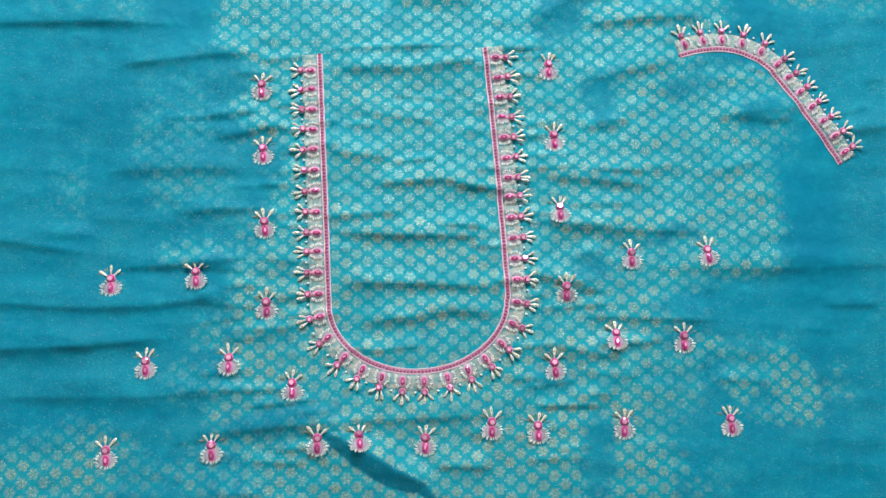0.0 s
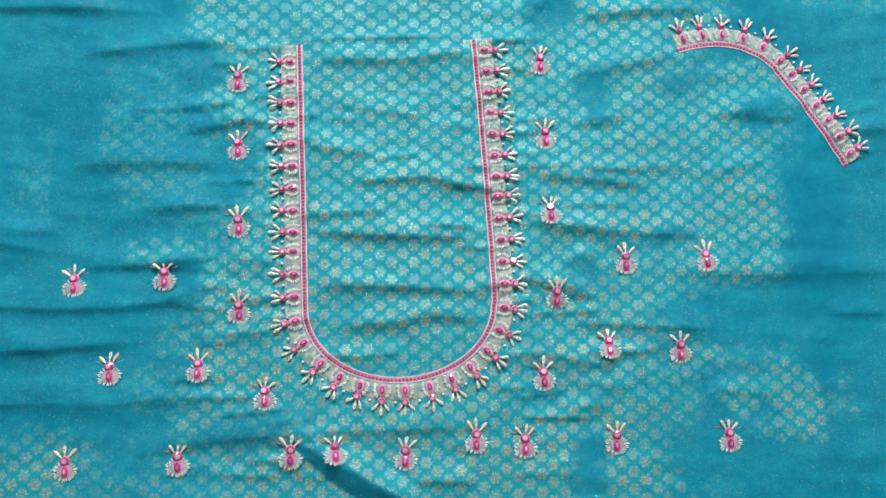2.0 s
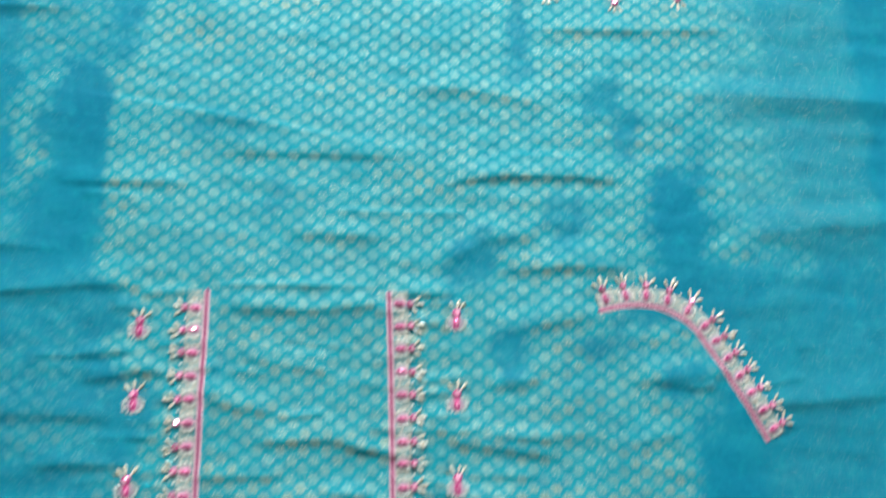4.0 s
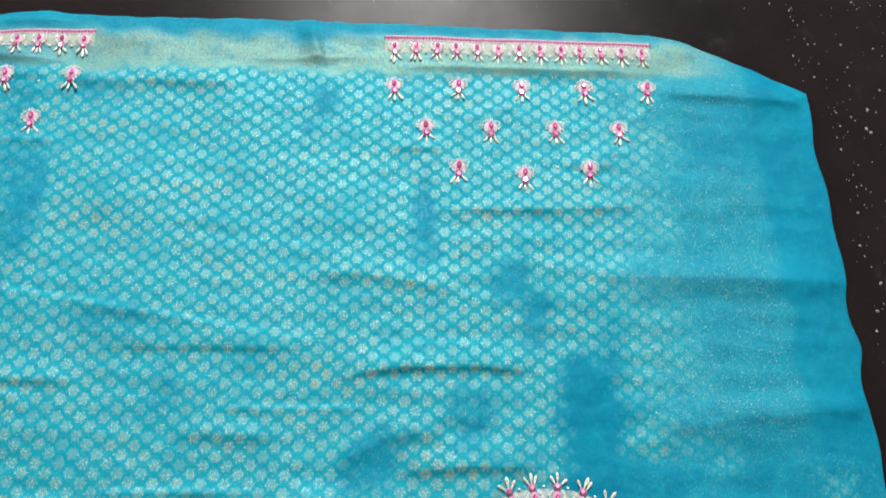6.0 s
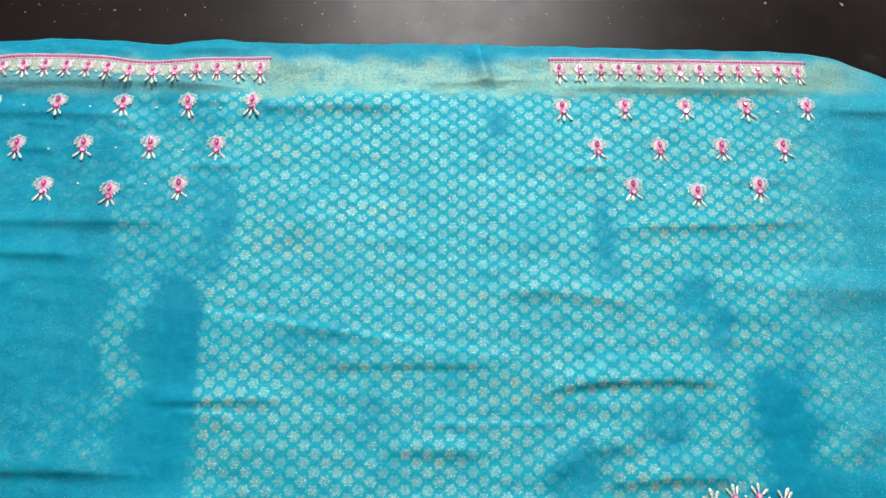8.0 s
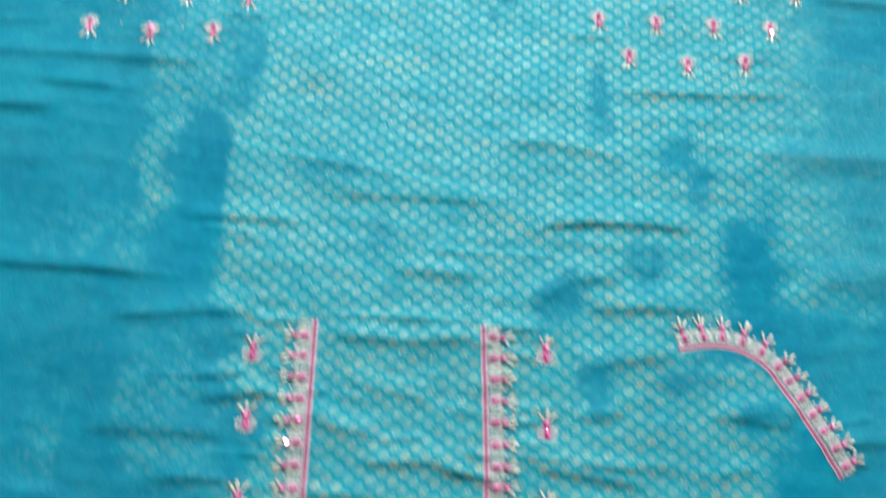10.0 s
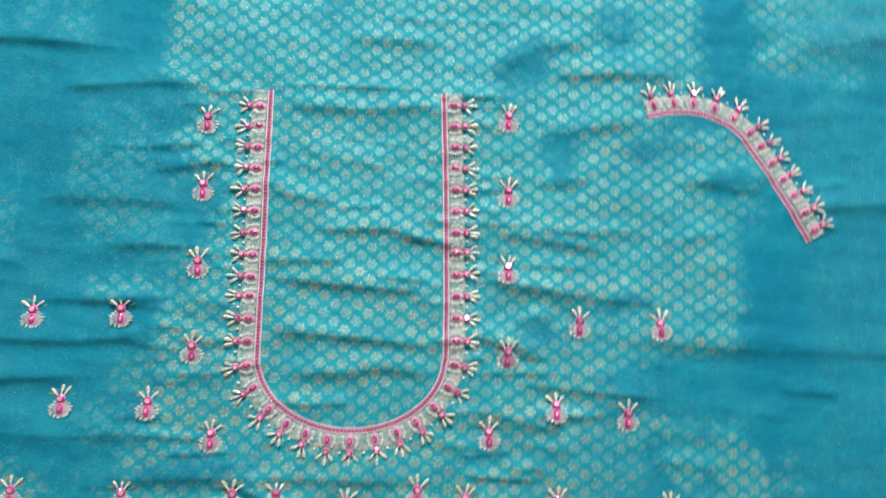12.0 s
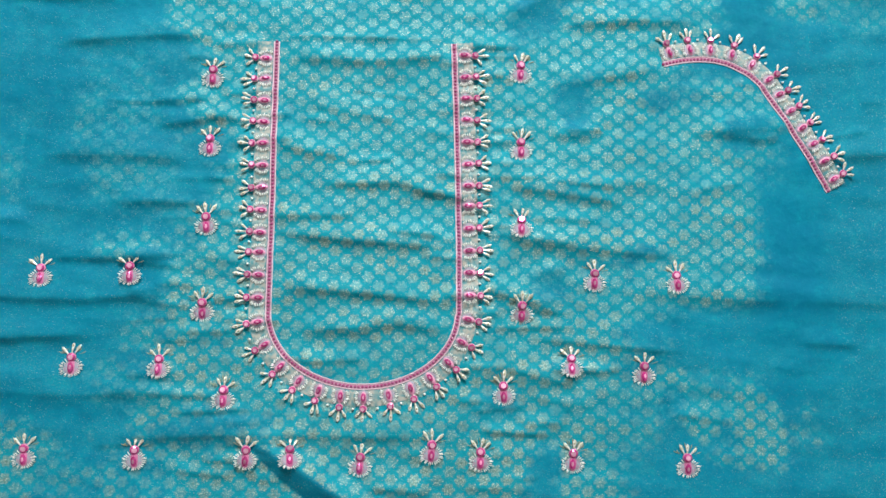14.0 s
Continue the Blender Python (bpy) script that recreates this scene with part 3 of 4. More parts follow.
def zari_zone(x, y):
    """How strongly the woven flowers show: full down the middle, fading to the sides, with plain patches."""
    wob = 0.016 * ripple(x, y, 0.12, 11) + 0.013 * ripple(x, y, 0.045, 12) + 0.007 * ripple(x, y, 0.02, 13)
    left = -0.182 + 0.050 * sstep(-0.02, 0.02, -y) - 0.040 * sstep(0.17, 0.23, -y) - 0.10 * sstep(0.20, 0.25, y)
    rough = 0.10 + 0.90 * sstep(0.0, 0.04, -y)
    z = sstep(-0.012 - 0.03 * rough, 0.012, x + wob * rough - left)
    limit = 0.365 + 0.075 * sstep(-0.02, 0.06, y) - 0.112 * sstep(0.225, 0.265, -y)
    z = z * (1 - sstep(-0.05 - 0.05 * sstep(0.0, 0.1, y), 0.05 + 0.03 * sstep(0.0, 0.1, y), x + wob - limit))
    for cx, cy, rx, ry, k in WOVEN:
        z = np.maximum(z, k * patch(x + wob * 0.7, y + wob * 0.6, cx, cy, rx, ry, 0.75))
    for cx, cy, rx, ry, k in PLAIN:
        z = z * (1 - k * patch(x + wob * 0.35, y + wob * 0.5, cx, cy, rx, ry, 0.62))
    z = z * (1 - 0.12 * sstep(0.13, 0.20, x) * sstep(-0.02, 0.05, -y)) * (1 - 0.15 * sstep(0.07, 0.13, -x) * sstep(0.18, 0.26, -y))
    z = z * (1 - 0.45 * sstep(0.16, 0.20, -x) * sstep(0.20, 0.25, y))
    return z * (1 - sstep(0.0, 0.06, rise(x, y, 0.0012, FLAP[2], FLAP[3], True)))


def shade_tint_zone(x, y):
    """Where the creases' shade is put into the metal thread as a gold-brown tint."""
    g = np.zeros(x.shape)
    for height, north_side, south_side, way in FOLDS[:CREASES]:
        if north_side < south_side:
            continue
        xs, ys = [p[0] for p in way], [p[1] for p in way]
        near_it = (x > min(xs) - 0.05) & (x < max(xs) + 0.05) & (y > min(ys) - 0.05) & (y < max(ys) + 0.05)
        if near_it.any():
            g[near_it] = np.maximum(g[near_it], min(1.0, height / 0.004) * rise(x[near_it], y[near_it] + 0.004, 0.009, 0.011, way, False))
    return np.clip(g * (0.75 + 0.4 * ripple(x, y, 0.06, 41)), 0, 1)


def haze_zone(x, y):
    """Where a paler sheen is painted into the plain silk, with a grain of loose metal thread: most of the broad right
    side, a little on the left.
    """
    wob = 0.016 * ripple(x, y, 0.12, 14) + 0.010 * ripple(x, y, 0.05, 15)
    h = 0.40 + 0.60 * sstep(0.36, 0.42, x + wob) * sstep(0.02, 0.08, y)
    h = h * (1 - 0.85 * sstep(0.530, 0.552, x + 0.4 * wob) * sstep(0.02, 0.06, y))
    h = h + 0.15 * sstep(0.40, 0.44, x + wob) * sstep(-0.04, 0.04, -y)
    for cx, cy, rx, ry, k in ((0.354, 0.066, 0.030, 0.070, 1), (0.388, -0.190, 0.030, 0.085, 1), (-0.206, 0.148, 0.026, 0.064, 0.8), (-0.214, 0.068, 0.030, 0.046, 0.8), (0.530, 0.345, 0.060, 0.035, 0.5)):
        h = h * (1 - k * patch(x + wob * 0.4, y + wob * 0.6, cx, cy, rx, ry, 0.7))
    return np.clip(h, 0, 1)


def lattice(x, y):
    """The weave's own coordinates: its columns and rows run slightly askew to the cloth."""
    dx, dy = x + 0.05622, y + 0.02507
    det = 0.019777 * 0.015027 + 0.000402 * 0.000582
    i = (0.015027 * dx - 0.000582 * dy) / det
    j = (-0.000402 * dx - 0.019777 * dy) / det
    j = np.where(j < 0, 0.97 * j, j) + 0.17 * sstep(0.05, 0.13, x)
    i = i - 0.13 * sstep(0.16, 0.26, x)
    return i * FLOWER_X, -j * FLOWER_Y


def top_edge(x):
    edge = TOP + 0.0045 * np.exp(-((x + 0.345) / 0.055) ** 2) + 0.0045 * np.exp(-((x + 0.185) / 0.026) ** 2) - 0.0018 * np.exp(-((x + 0.248) / 0.02) ** 2)
    edge = edge + 0.0005 * np.sin(x * 83.0) + 0.0004 * np.sin(x * 171.0 + 1.0) - 0.022 * np.clip(x - 0.05, 0, 0.4)
    return edge - 0.50 * 0.014 * np.log1p(np.exp((x - 0.466) / 0.014))


def make_cloth():
    """The cloth in two meshes: the body, and its gold-woven end strip as a part."""
    nx, ny = 660, 580
    u, v = np.meshgrid(np.linspace(0, 1, nx), np.linspace(0, 1, ny))
    y0 = BOTTOM + v * (TOP - BOTTOM)
    right = RIGHT + 0.002 * np.sin(y0 * 26) + 0.0015 * np.sin(y0 * 71 + 1) + 0.005 * np.exp(-((y0 - 0.19) / 0.02) ** 2)
    x = LEFT + u * (right - LEFT)
    y = BOTTOM + v * (top_edge(x) - BOTTOM)
    z = cloth_z(x, y)
    rim = np.minimum.reduce([u * 1.27, (1 - u) * 1.27, v * 1.08, (1 - v) * 1.08])
    z = 0.0022 + (z - 0.0022) * (0.35 + 0.65 * sstep(0.0, 0.02, rim))
    wx, wy = lattice(x, y)
    wx, wy = wx + 0.0005 * ripple(x, y, 0.09, 22), wy + 0.0007 * ripple(x, y, 0.08, 24)
    haze, shade_tint = haze_zone(x, y), shade_tint_zone(x, y)
    band = sstep(0.412, 0.424, y + 0.005 * ripple(x, y, 0.06, 31)) * sstep(-0.472, -0.452, -y + 0.005 * ripple(x, y, 0.05, 32))
    band = band * (0.62 + 0.38 * sstep(-0.20, -0.12, x)) * sstep(-0.55, -0.47, -x)
    band = band * (1 - 0.9 * blob(x + 0.25 * (0.47 - y), y, 0.090, 0.474, 0.026, 0.024, 0.5))
    zone = zari_zone(x, y) * (1 - sstep(0.42, 0.44, y))
    # a turned-down edge all round gives the cloth its thickness
    x, y, wx, wy, band, zone, haze, shade_tint = (np.pad(a, 1, mode="edge") for a in (x, y, wx, wy, band, zone, haze, shade_tint))
    z = np.pad(z, 1, mode="edge")
    z[0, :] = z[-1, :] = z[:, 0] = z[:, -1] = 0.0004
    split = round(0.945 * ny)
    made = []
    for name, lo, hi in (("blouse_fabric", 0, split + 1), ("end_strip", split, ny + 2)):
        n = hi - lo
        pick = slice(lo, hi)
        verts = np.stack([x[pick], y[pick], z[pick]], -1).reshape(-1, 3)
        i = np.arange(n * (nx + 2)).reshape(n, nx + 2)
        quads = np.stack([i[:-1, :-1], i[:-1, 1:], i[1:, 1:], i[1:, :-1]], -1).reshape(-1, 4)
        me = bpy.data.meshes.new(name)
        me.vertices.add(len(verts))
        me.vertices.foreach_set("co", verts.ravel())
        me.loops.add(quads.size)
        me.loops.foreach_set("vertex_index", quads.ravel())
        me.polygons.add(len(quads))
        me.polygons.foreach_set("loop_start", np.arange(0, quads.size, 4))
        me.update(calc_edges=True)
        me.polygons.foreach_set("use_smooth", np.ones(len(quads), bool))
        layer = me.uv_layers.new(name="weave")
        layer.data.foreach_set("uv", np.stack([wx[pick], wy[pick]], -1).reshape(-1, 2)[quads.ravel()].ravel())
        for attr, value in (("zari", zone), ("band", band), ("haze", haze), ("shade_tint", shade_tint)):
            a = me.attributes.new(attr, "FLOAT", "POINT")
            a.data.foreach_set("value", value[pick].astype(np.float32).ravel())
        me.materials.append(BROCADE)
        made.append(new(name, me))
    made[1].parent = made[0]
    tagged(made[1], "pale gold woven end strip with a plain blue edge")
    return tagged(made[0], "creased turquoise brocade fabric with woven gold flowers on dark floor", "fabric")


cloth = make_cloth()


def on_cloth(x, y, turn=0.0, lift=0.0006, reach=0.007):
    """A pose on the cloth, leaning with it. turn: degrees from north, counter-clockwise."""
    zs = cloth_z([x, x + reach, x - reach, x, x], [y, y, y, y + reach, y - reach])
    gx, gy = (zs[1] - zs[2]) / (2 * reach), (zs[3] - zs[4]) / (2 * reach)
    spots = [(d * math.cos(a), d * math.sin(a)) for d in (0.0, reach, 1.6 * reach) for a in np.arange(8) * math.pi / 4]
    over = cloth_z([x + dx for dx, dy in spots], [y + dy for dx, dy in spots]) - [gx * dx + gy * dy for dx, dy in spots]
    up = Vector((-gx, -gy, 1)).normalized()
    ahead = Vector((-math.sin(radians(turn)), math.cos(radians(turn)), 0))
    side = ahead.cross(up).normalized()
    ahead = up.cross(side)
    return Matrix.Translation((x, y, 0.25 * zs[0] + 0.75 * over.max() + lift)) @ Matrix((side, ahead, up)).transposed().to_4x4()


# ---- embroidered motifs ----
def motif_meshes(s, stone=1.0, petal=1.0, breadth=1.0, seed=1, thread=PINK, fill=ROSE_NET, drop_y=-4.8, arcs=False, gilded=False):
    """The meshes of one motif: a pot with a fringe of stitches, a drop stone, a round stone and three leaves. s: its scale. arcs: the fringe stands in two fans beside the drop."""
    mm, rnd = s / 1000, random.Random(seed)
    g, b = mm * stone, breadth
    backing = Shape().dome(0, drop_y * mm, -1.2 * mm, 7.6 * b * mm, 6.4 * mm, 1.5 * mm, 20, 3)
    body = Shape().dome(0, 4.2 * mm, 0.0, 4.1 * g, 4.1 * g, 1.2 * mm, 14, 3).dome(0, (drop_y + 0.6) * mm, 0.0, 3.3 * g, 7.2 * g, 1.2 * mm, 14, 3)
    fringe = Shape()
    turns = [128 + 13.0 * i for i in range(8)] + [321 + 13.0 * i for i in range(8)] if arcs else [122 + 296 * i / 24 for i in range(25)]
    for turn in turns:
        a = radians(turn + rnd.uniform(-3, 3))
        ca, sa, jit = math.cos(a), math.sin(a), rnd.uniform(0.90, 1.08)
        fringe.leaf(6.2 * b * mm * ca, (drop_y + 5.0 * sa) * mm, 10.8 * b * mm * ca * jit, (drop_y + 8.5 * sa * jit) * mm, (1.15 if arcs else 0.92) * mm, 0.1 * mm, 0.5 * mm)
    drop = Shape().gem(0, drop_y * mm, 0.9 * mm, 2.5 * g, 4.3 * g, 1.8 * mm, 12, 0.3, 0.46)
    ring = Shape().gem(0, 4.2 * mm, 1.1 * mm, 3.55 * g, 3.55 * g, 1.5 * mm, 12)
    bed = Shape()
    for i in range(10):
        a, near, far = radians(22 + 15.0 * i + rnd.uniform(-5, 5)), rnd.uniform(5.5, 8.0), rnd.uniform(9.5, 13.5)
        bed.leaf(near * math.cos(a) * mm, (4.2 + near * math.sin(a)) * mm, far * math.cos(a) * mm, (4.2 + far * math.sin(a)) * mm, 0.85 * mm, -0.9 * mm, 0.35 * mm)
    low = 4.2 + 3.4 * stone
    leaves = []
    side = 6.8 if arcs else 8.6
    for x0, lift, x1, y1, wide in ((0.0, -0.8, 0.4, 10.2, 3.4), (-2.2, -1.4, -side, 6.8, 3.1), (2.2, -1.4, side + 0.2, 6.4, 3.1)):
        leaves.append(Shape().eyed_leaf("leaf_bead", x0 * mm, (low + lift) * mm, x1 * petal * mm, (low + y1 * petal) * mm, wide * 0.96 * mm, -0.1 * mm, 0.65 * mm))
    return {
        "body": body.mesh("thread_body", thread), "backing": backing.mesh("thread_fill", fill), "fringe": fringe.mesh("stitch_fringe", CREAM),
        "drop": drop.cut_stone("drop_stone"), "round": ring.cut_stone("round_stone"), "bed": bed.mesh("gold_stitches", GILT_BED) if gilded else None, "leaves": leaves, "drop_y": drop_y,
    }


dice = random.Random(7)
ROUND_STONES = []


def tilt(most):
    return pose(0, 0, 0, dice.uniform(-most, most), dice.uniform(-most, most), 0)


def around(px, py, m):
    """A small turn m about the point (px, py) of a motif."""
    return Matrix.Translation((px, py, 0)) @ m @ Matrix.Translation((-px, -py, 0))


def dress(owner, meshes, s):
    """Hang the pieces of a motif on its thread body."""
    part("thread_fill", meshes["backing"], owner, "greyish thread fill")
    if meshes["bed"]:
        part("gold_stitches", meshes["bed"], owner, "olive gold straight stitches")
    part("stitch_fringe", meshes["fringe"], owner, "cream radiating stitches")
    part("drop_stone", meshes["drop"], owner, "pink drop-shaped stone", around(0, meshes["drop_y"] * s / 1000, tilt(14)))
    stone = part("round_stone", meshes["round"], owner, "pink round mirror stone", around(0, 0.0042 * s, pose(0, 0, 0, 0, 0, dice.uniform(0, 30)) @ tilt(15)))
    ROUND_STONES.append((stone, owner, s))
    for mesh in meshes["leaves"]:
        part("leaf_bead", mesh, owner, "cream leaf-shaped bead", around(0, 0.007 * s, pose(0, 0, 0, 0, 0, dice.uniform(-11, 11)) @ Matrix.Diagonal((dice.uniform(0.85, 1.15), dice.uniform(0.80, 1.08), 1, 1))))


def flower_motif(meshes, s, x, y, turn, label, group):
    ob = new("flower_motif", meshes["body"])
    ob.matrix_world = on_cloth(x, y, turn + dice.uniform(-4, 4))
    dress(ob, meshes, s)
    return tagged(ob, label, "embroidery motif", group)


BUTA, SMALL, EDGE = 1.0, 0.98, 0.97
buta_meshes, small_meshes = motif_meshes(BUTA, gilded=True), motif_meshes(SMALL, 0.95, 0.95, 0.95, 2, ROSE, GLARE_FILL)
edge_meshes, sleeve_meshes = motif_meshes(EDGE, 0.84, 1.0, 0.78, 3, ROSE, ROSE_NET, -5.8, True), motif_meshes(EDGE, 0.80, 0.92, 0.76, 4, ROSE, GLARE_FILL, -5.0, True)

BODICE = "pink stone flower motif with cream leaves on turquoise brocade"
for side_y in (-0.023, -0.095, -0.166, -0.242):
    flower_motif(buta_meshes, BUTA, -0.138, side_y - (0.008 if side_y > -0.05 else 0), 0, BODICE, "motifs beside the neckline")
    flower_motif(buta_meshes, BUTA, 0.141, side_y, 0, BODICE, "motifs beside the neckline")
flower_motif(buta_meshes, BUTA, -0.116, -0.317, 0, BODICE, "motifs beside the neckline")
flower_motif(buta_meshes, BUTA, 0.125, -0.312, 0, BODICE, "motifs beside the neckline")
for mx, my in ((-0.279, -0.213), (-0.201, -0.211), (0.206, -0.213), (0.279, -0.214), (-0.248, -0.290), (-0.173, -0.291), (0.184, -0.288), (0.248, -0.294)):
    flower_motif(buta_meshes, BUTA, mx, my, 0, BODICE, "motifs scattered on the bodice")
for mx, my in ((-0.283, -0.367), (-0.190, -0.368), (-0.095, -0.367), (-0.057, -0.366), (0.002, -0.373), (0.063, -0.362), (0.105, -0.368), (0.185, -0.369), (0.284, -0.372)):
    flower_motif(buta_meshes, BUTA, mx, my, 0, BODICE, "row of motifs below the neckline")

SLEEVE = "small upside-down pink stone flower motif on the sleeve end"
for x_shift, y_shift in ((0.0, 0.003), (-0.583, 0.007)):
    for row, (first, row_y, count) in enumerate(((0.174, 0.398, 5), (0.206, 0.350, 4), (0.238, 0.305, 3))):
        for i in range(count):
            dip = -0.007 if row == 2 and i == 1 else 0.0
            flower_motif(small_meshes, SMALL, first + i * 0.0653 + x_shift, row_y + dip + y_shift, 180, SLEEVE, "motifs on the sleeve ends")


# ---- borders: a bead row between two cords, with motifs standing on it ----
def resample(points, step):
    out, carry = [points[0]], 0.0
    for a, b in zip(points, points[1:]):
        n = math.hypot(b[0] - a[0], b[1] - a[1])
        s = step - carry
        while s <= n:
            out.append((a[0] + (b[0] - a[0]) * s / n, a[1] + (b[1] - a[1]) * s / n))
            s += step
        carry = n - (s - step)
    return out


def offset(points, d):
    """The way moved d metres to its left."""
    out = []
    for i, p in enumerate(points):
        a, b = points[max(0, i - 1)], points[min(len(points) - 1, i + 1)]
        n = math.hypot(b[0] - a[0], b[1] - a[1])
        out.append((p[0] - (b[1] - a[1]) / n * d, p[1] + (b[0] - a[0]) / n * d))
    return out


def lay(points, lift):
    zs = cloth_z([p[0] for p in points], [p[1] for p in points])
    return [(p[0], p[1], z + lift) for p, z in zip(points, zs)]


def border(name, way, side, places, label, category, meshes=edge_meshes, net=NET):
    """side: +1 where the motifs stand to the left of the way, -1 to its right."""
    fine = resample(way, 0.002)
    beads = Shape()
    for px, py, pz in lay(resample(way, 0.0033), 0.0005):
        beads.dome(px, py, pz, 0.00145, 0.00135, 0.0014, 6, 2, dice.uniform(0, 1))
    thing = tagged(new(name, beads.mesh(name, MAGENTA)), label, category, "embroidered borders")
    ribbon = Shape()
    edges = [lay(offset(fine, d), h) for d, h in ((0.0020, 0.0003), (0.0, 0.0007), (-0.0020, 0.0003))]
    ribbon.add([p for row in edges for p in row], [(r * len(fine) + i + len(fine), r * len(fine) + i + len(fine) + 1, r * len(fine) + i + 1, r * len(fine) + i) for r in range(2) for i in range(len(fine) - 1)])
    part("ribbon", ribbon.mesh("ribbon", MAUVE), thing, "pink thread ribbon")
    for d, rad in ((0.0023, 0.00058), (-0.0023, 0.00058)):
        part("cord", Shape().tube(lay(offset(fine, d), 0.0004), rad, 5).mesh("cord", PALE_PINK), thing, "pale pink twisted cord")
    strip = Shape()
    rows = [lay(offset(fine, side * (0.0032 + 0.0138 * q)), 0.0007) for q in (0.0, 0.33, 0.66, 1.0)]
    n = len(fine)
    flat = [p for row in rows[:-1] for p in row] + [(p[0], p[1], p[2] - 0.0004) for p in rows[-1]]
    faces = []
    for r in range(3):
        for i in range(n - 1):
            q = (r * n + i, r * n + i + 1, (r + 1) * n + i + 1, (r + 1) * n + i)
            faces.append(q if side < 0 else q[::-1])
    part("thread_ground", strip.add(flat, [f[::-1] for f in faces]).mesh("thread_ground", net), thing, "grey-green thread ground")
    total = sum(math.hypot(b[0] - a[0], b[1] - a[1]) for a, b in zip(fine, fine[1:]))
    spots = places(total)
    for i, spot in enumerate(spots):
        k = min(n - 2, max(1, round(spot / 0.002)))
        (ax, ay), (bx, by) = fine[k - 1], fine[k + 1]
        m = math.hypot(bx - ax, by - ay)
        ox, oy = -(by - ay) / m * side, (bx - ax) / m * side
        px, py = fine[k][0] + ox * 0.0146, fine[k][1] + oy * 0.0146
        ob = part("border_motif", meshes["body"], thing, "pink stone flower with cream leaves", on_cloth(px, py, math.degrees(math.atan2(-ox, oy)) + dice.uniform(-5, 5), 0.0012))
        dress(ob, meshes, EDGE)
        if i < len(spots) - 1:
            for along, out in ((0.5, 0.0185),):
                j = min(n - 2, round((spot + along * (spots[i + 1] - spot)) / 0.002))
                (ax, ay), (bx, by) = fine[j - 1], fine[j + 1]
                m = math.hypot(bx - ax, by - ay)
                sx, sy = fine[j][0] - (by - ay) / m * side * out, fine[j][1] + (bx - ax) / m * side * out
                part("silver_bead", BEAD, thing, "", on_cloth(sx + dice.uniform(-1, 1) * 0.0006, sy + dice.uniform(-1, 1) * 0.0006, 0, 0.0008))
    return thing


def even_places(count, first):
    return lambda total: [first + (total - 2 * first) * i / (count - 1) for i in range(count)]


def neck_places(total):
    """Evenly down both straight sides, a little closer round the curve."""
    near = [0.0158 + 0.0199 * i for i in range(13)]
    far = [total - 0.0128 - 0.0197 * i for i in reversed(range(13))]
    bend = [near[-1] + (far[0] - near[-1]) * i / 12 for i in range(1, 12)]
    return near + bend + far


BEAD = Shape().dome(0, 0, -0.0002, 0.0013, 0.0011, 0.0013, 8, 3).mesh("silver_bead", SILVER)
NECK = [(-0.0815, 0.001), (-0.0813, -0.06), (-0.081, -0.12), (-0.081, -0.18), (-0.081, -0.245)]
NECK += [(0.002 - 0.083 * math.cos(a), -0.245 - 0.0645 * math.sin(a)) for a in np.linspace(0.05, math.pi - 0.05, 40)]
NECK += [(0.086, -0.245), (0.0857, -0.19), (0.0845, -0.13), (0.0825, -0.06), (0.080, 0.001)]
border("neckline_border", NECK, -1, neck_places, "U-shaped pink neckline border set with stones and cream leaves", "embroidered border")


def rounded(points, per=12):
    out = []
    for i in range(len(points) - 1):
        p = [Vector(points[max(0, min(len(points) - 1, i + k))]) for k in (-1, 0, 1, 2)]
        for j in range(per):
            t = j / per
            q = 0.5 * (2 * p[1] + (p[2] - p[0]) * t + (2 * p[0] - 5 * p[1] + 4 * p[2] - p[3]) * t * t + (3 * p[1] - p[0] - 3 * p[2] + p[3]) * t ** 3)
            out.append((q.x, q.y))
    return out + [tuple(points[-1])]


ARM = rounded([(0.272, -0.016), (0.293, -0.0115), (0.316, -0.0105), (0.338, -0.016), (0.359, -0.031), (0.378, -0.060), (0.397, -0.091), (0.421, -0.133)])
border("armhole_border", ARM, 1, even_places(12, 0.008), "curved pink armhole border set with stones and cream leaves", "embroidered border")
border("sleeve_border", [(0.164, 0.4605), (0.26, 0.4595), (0.36, 0.4585), (0.445, 0.4575)], -1, even_places(13, 0.010), "straight pink sleeve border with stones and cream leaves", "embroidered border", sleeve_meshes, GLARE_NET)
border("sleeve_border", rounded([(-0.416, 0.460), (-0.37, 0.463), (-0.31, 0.461), (-0.26, 0.4555), (-0.20, 0.459), (-0.132, 0.4605)]), -1, even_places(13, 0.010), "gently waved pink sleeve border with stones and leaves", "embroidered border", sleeve_meshes, GLARE_NET)

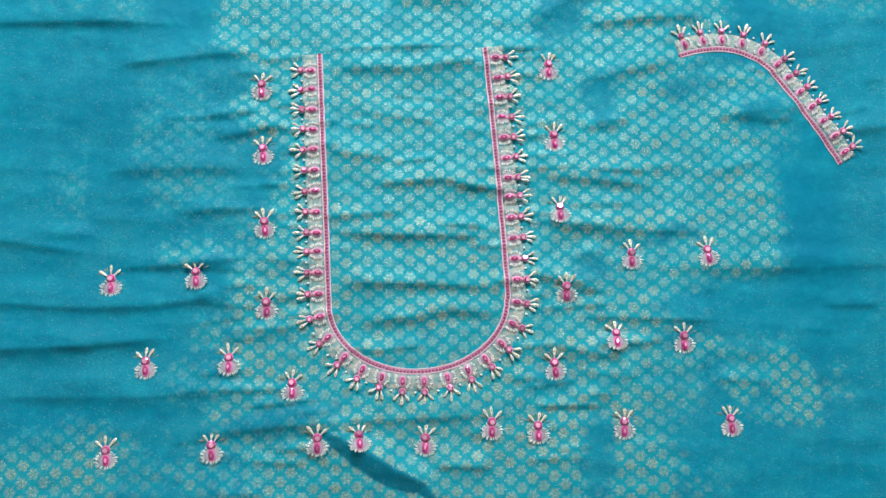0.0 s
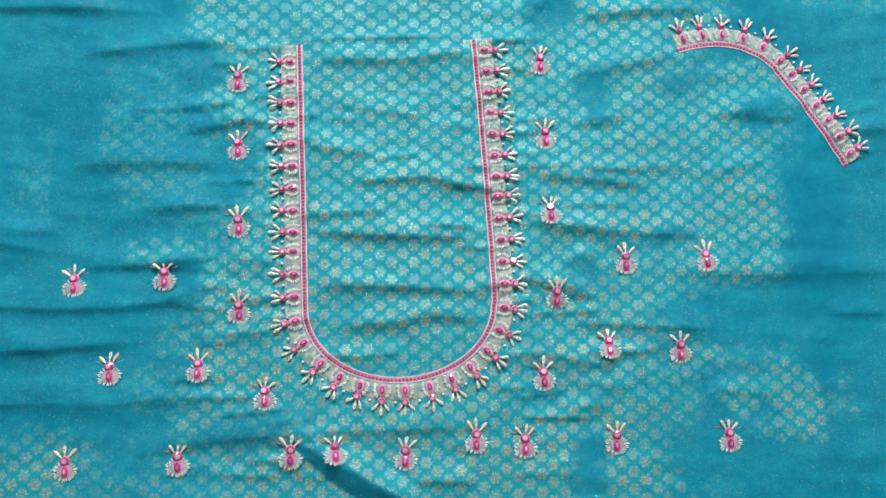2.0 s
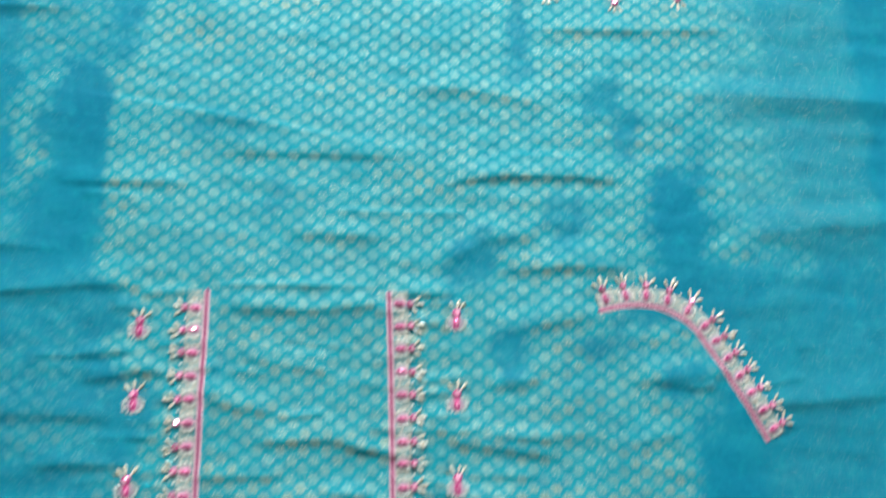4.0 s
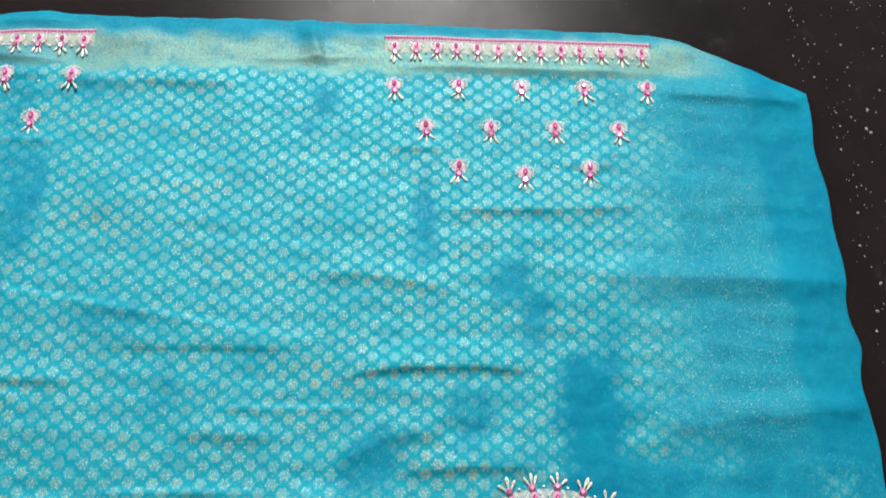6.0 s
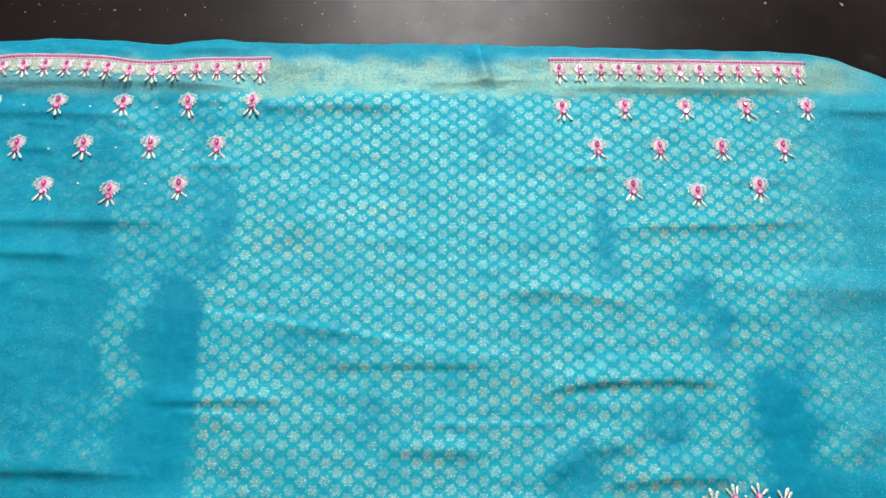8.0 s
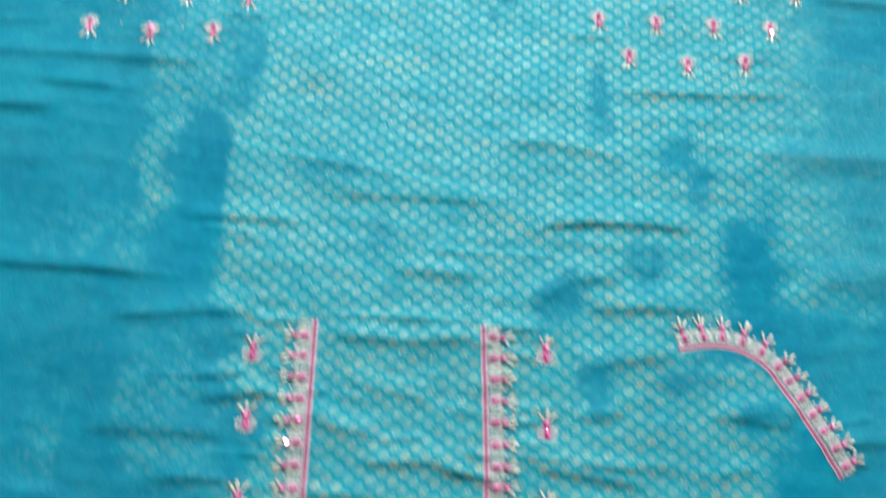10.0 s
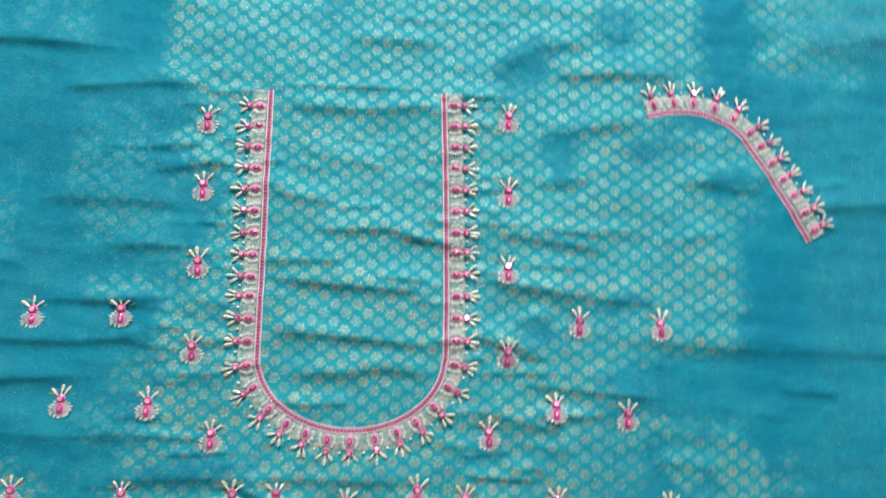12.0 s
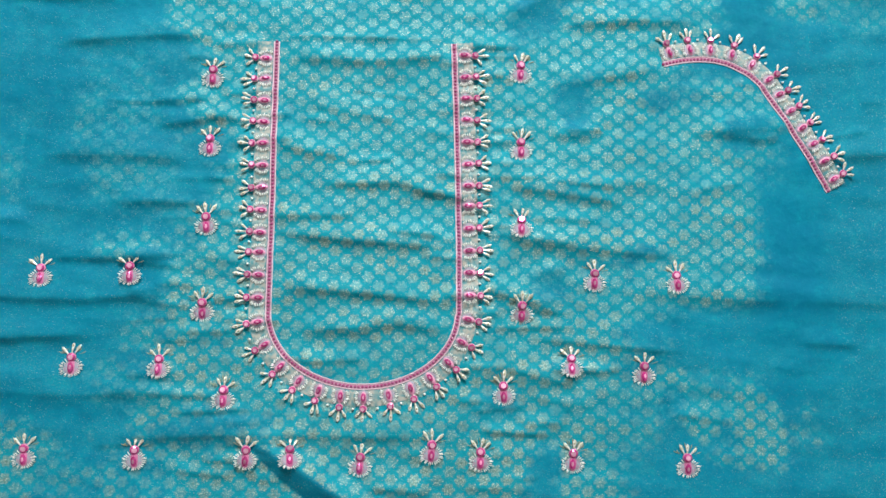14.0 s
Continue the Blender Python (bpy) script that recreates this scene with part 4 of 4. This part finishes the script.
# ---- a few round stones, tipped to mirror the window into the camera's view ----
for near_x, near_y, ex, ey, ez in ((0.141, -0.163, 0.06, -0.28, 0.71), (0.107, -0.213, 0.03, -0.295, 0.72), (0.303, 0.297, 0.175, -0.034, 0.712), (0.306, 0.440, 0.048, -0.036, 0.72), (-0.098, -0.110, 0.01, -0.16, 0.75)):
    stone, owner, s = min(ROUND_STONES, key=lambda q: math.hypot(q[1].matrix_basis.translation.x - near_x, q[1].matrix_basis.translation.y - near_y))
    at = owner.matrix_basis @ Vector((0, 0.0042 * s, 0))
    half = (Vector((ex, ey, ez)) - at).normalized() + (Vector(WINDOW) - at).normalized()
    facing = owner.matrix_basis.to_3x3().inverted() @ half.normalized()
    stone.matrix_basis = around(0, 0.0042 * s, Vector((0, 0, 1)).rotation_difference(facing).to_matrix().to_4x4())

# ---- single silver beads between the sleeve motifs ----
for x_shift, y_shift in ((0.0, 0.003), (-0.583, 0.007)):
    for first, row_y, count in ((0.2065, 0.3945, 4), (0.2375, 0.3475, 3), (0.271, 0.3085, 2)):
        for i in range(count):
            bead = new("bead", BEAD)
            bead.matrix_world = on_cloth(first + i * 0.0655 + x_shift, row_y + dice.uniform(-1, 1) * 0.0015 + y_shift, 0, 0.0003)
            tagged(bead, "tiny silver bead sewn between sleeve motifs", "bead", "silver beads on the sleeve ends")

# ---- dust on the floor, and loose threads at the cloth's edge ----
specks = Shape()
for i in range(560):
    if i % 3:
        sx, sy = 0.60 + abs(dice.gauss(0, 0.10)), dice.uniform(-0.1, 0.62)
        if sx < 0.625 and sy < 0.42:
            sx += 0.03
    else:
        sx, sy = dice.uniform(-0.5, 0.75), 0.505 + abs(dice.gauss(0, 0.08))
    size = 0.0004 + 0.0013 * dice.random() ** 4
    specks.dome(sx, sy, 0.0, size * dice.uniform(1, 1.8), size, size * 0.7, 5, 2, dice.uniform(0, 3))
tagged(new("dust_specks", specks.mesh("dust_specks", DUST)), "pale specks of dust scattered on the dark floor", "dust", kind="stuff")
for x0, x1, bulge in ((-0.062, -0.022, 0.004), (-0.030, 0.012, 0.0035), (-0.012, 0.030, 0.002)):
    pts = []
    for i in range(17):
        s = i / 16
        pts.append((x0 + (x1 - x0) * s, 0.4775 + bulge * math.sin(s * math.pi) + 0.0006 * math.sin(s * 19), 0.0014 + 0.001 * math.sin(s * math.pi)))
    tagged(new("loose_thread", Shape().tube(pts, 0.0004, 5).mesh("loose_thread", BLACK_THREAD)), "loose black thread along the cut cloth edge", "thread", "loose threads")
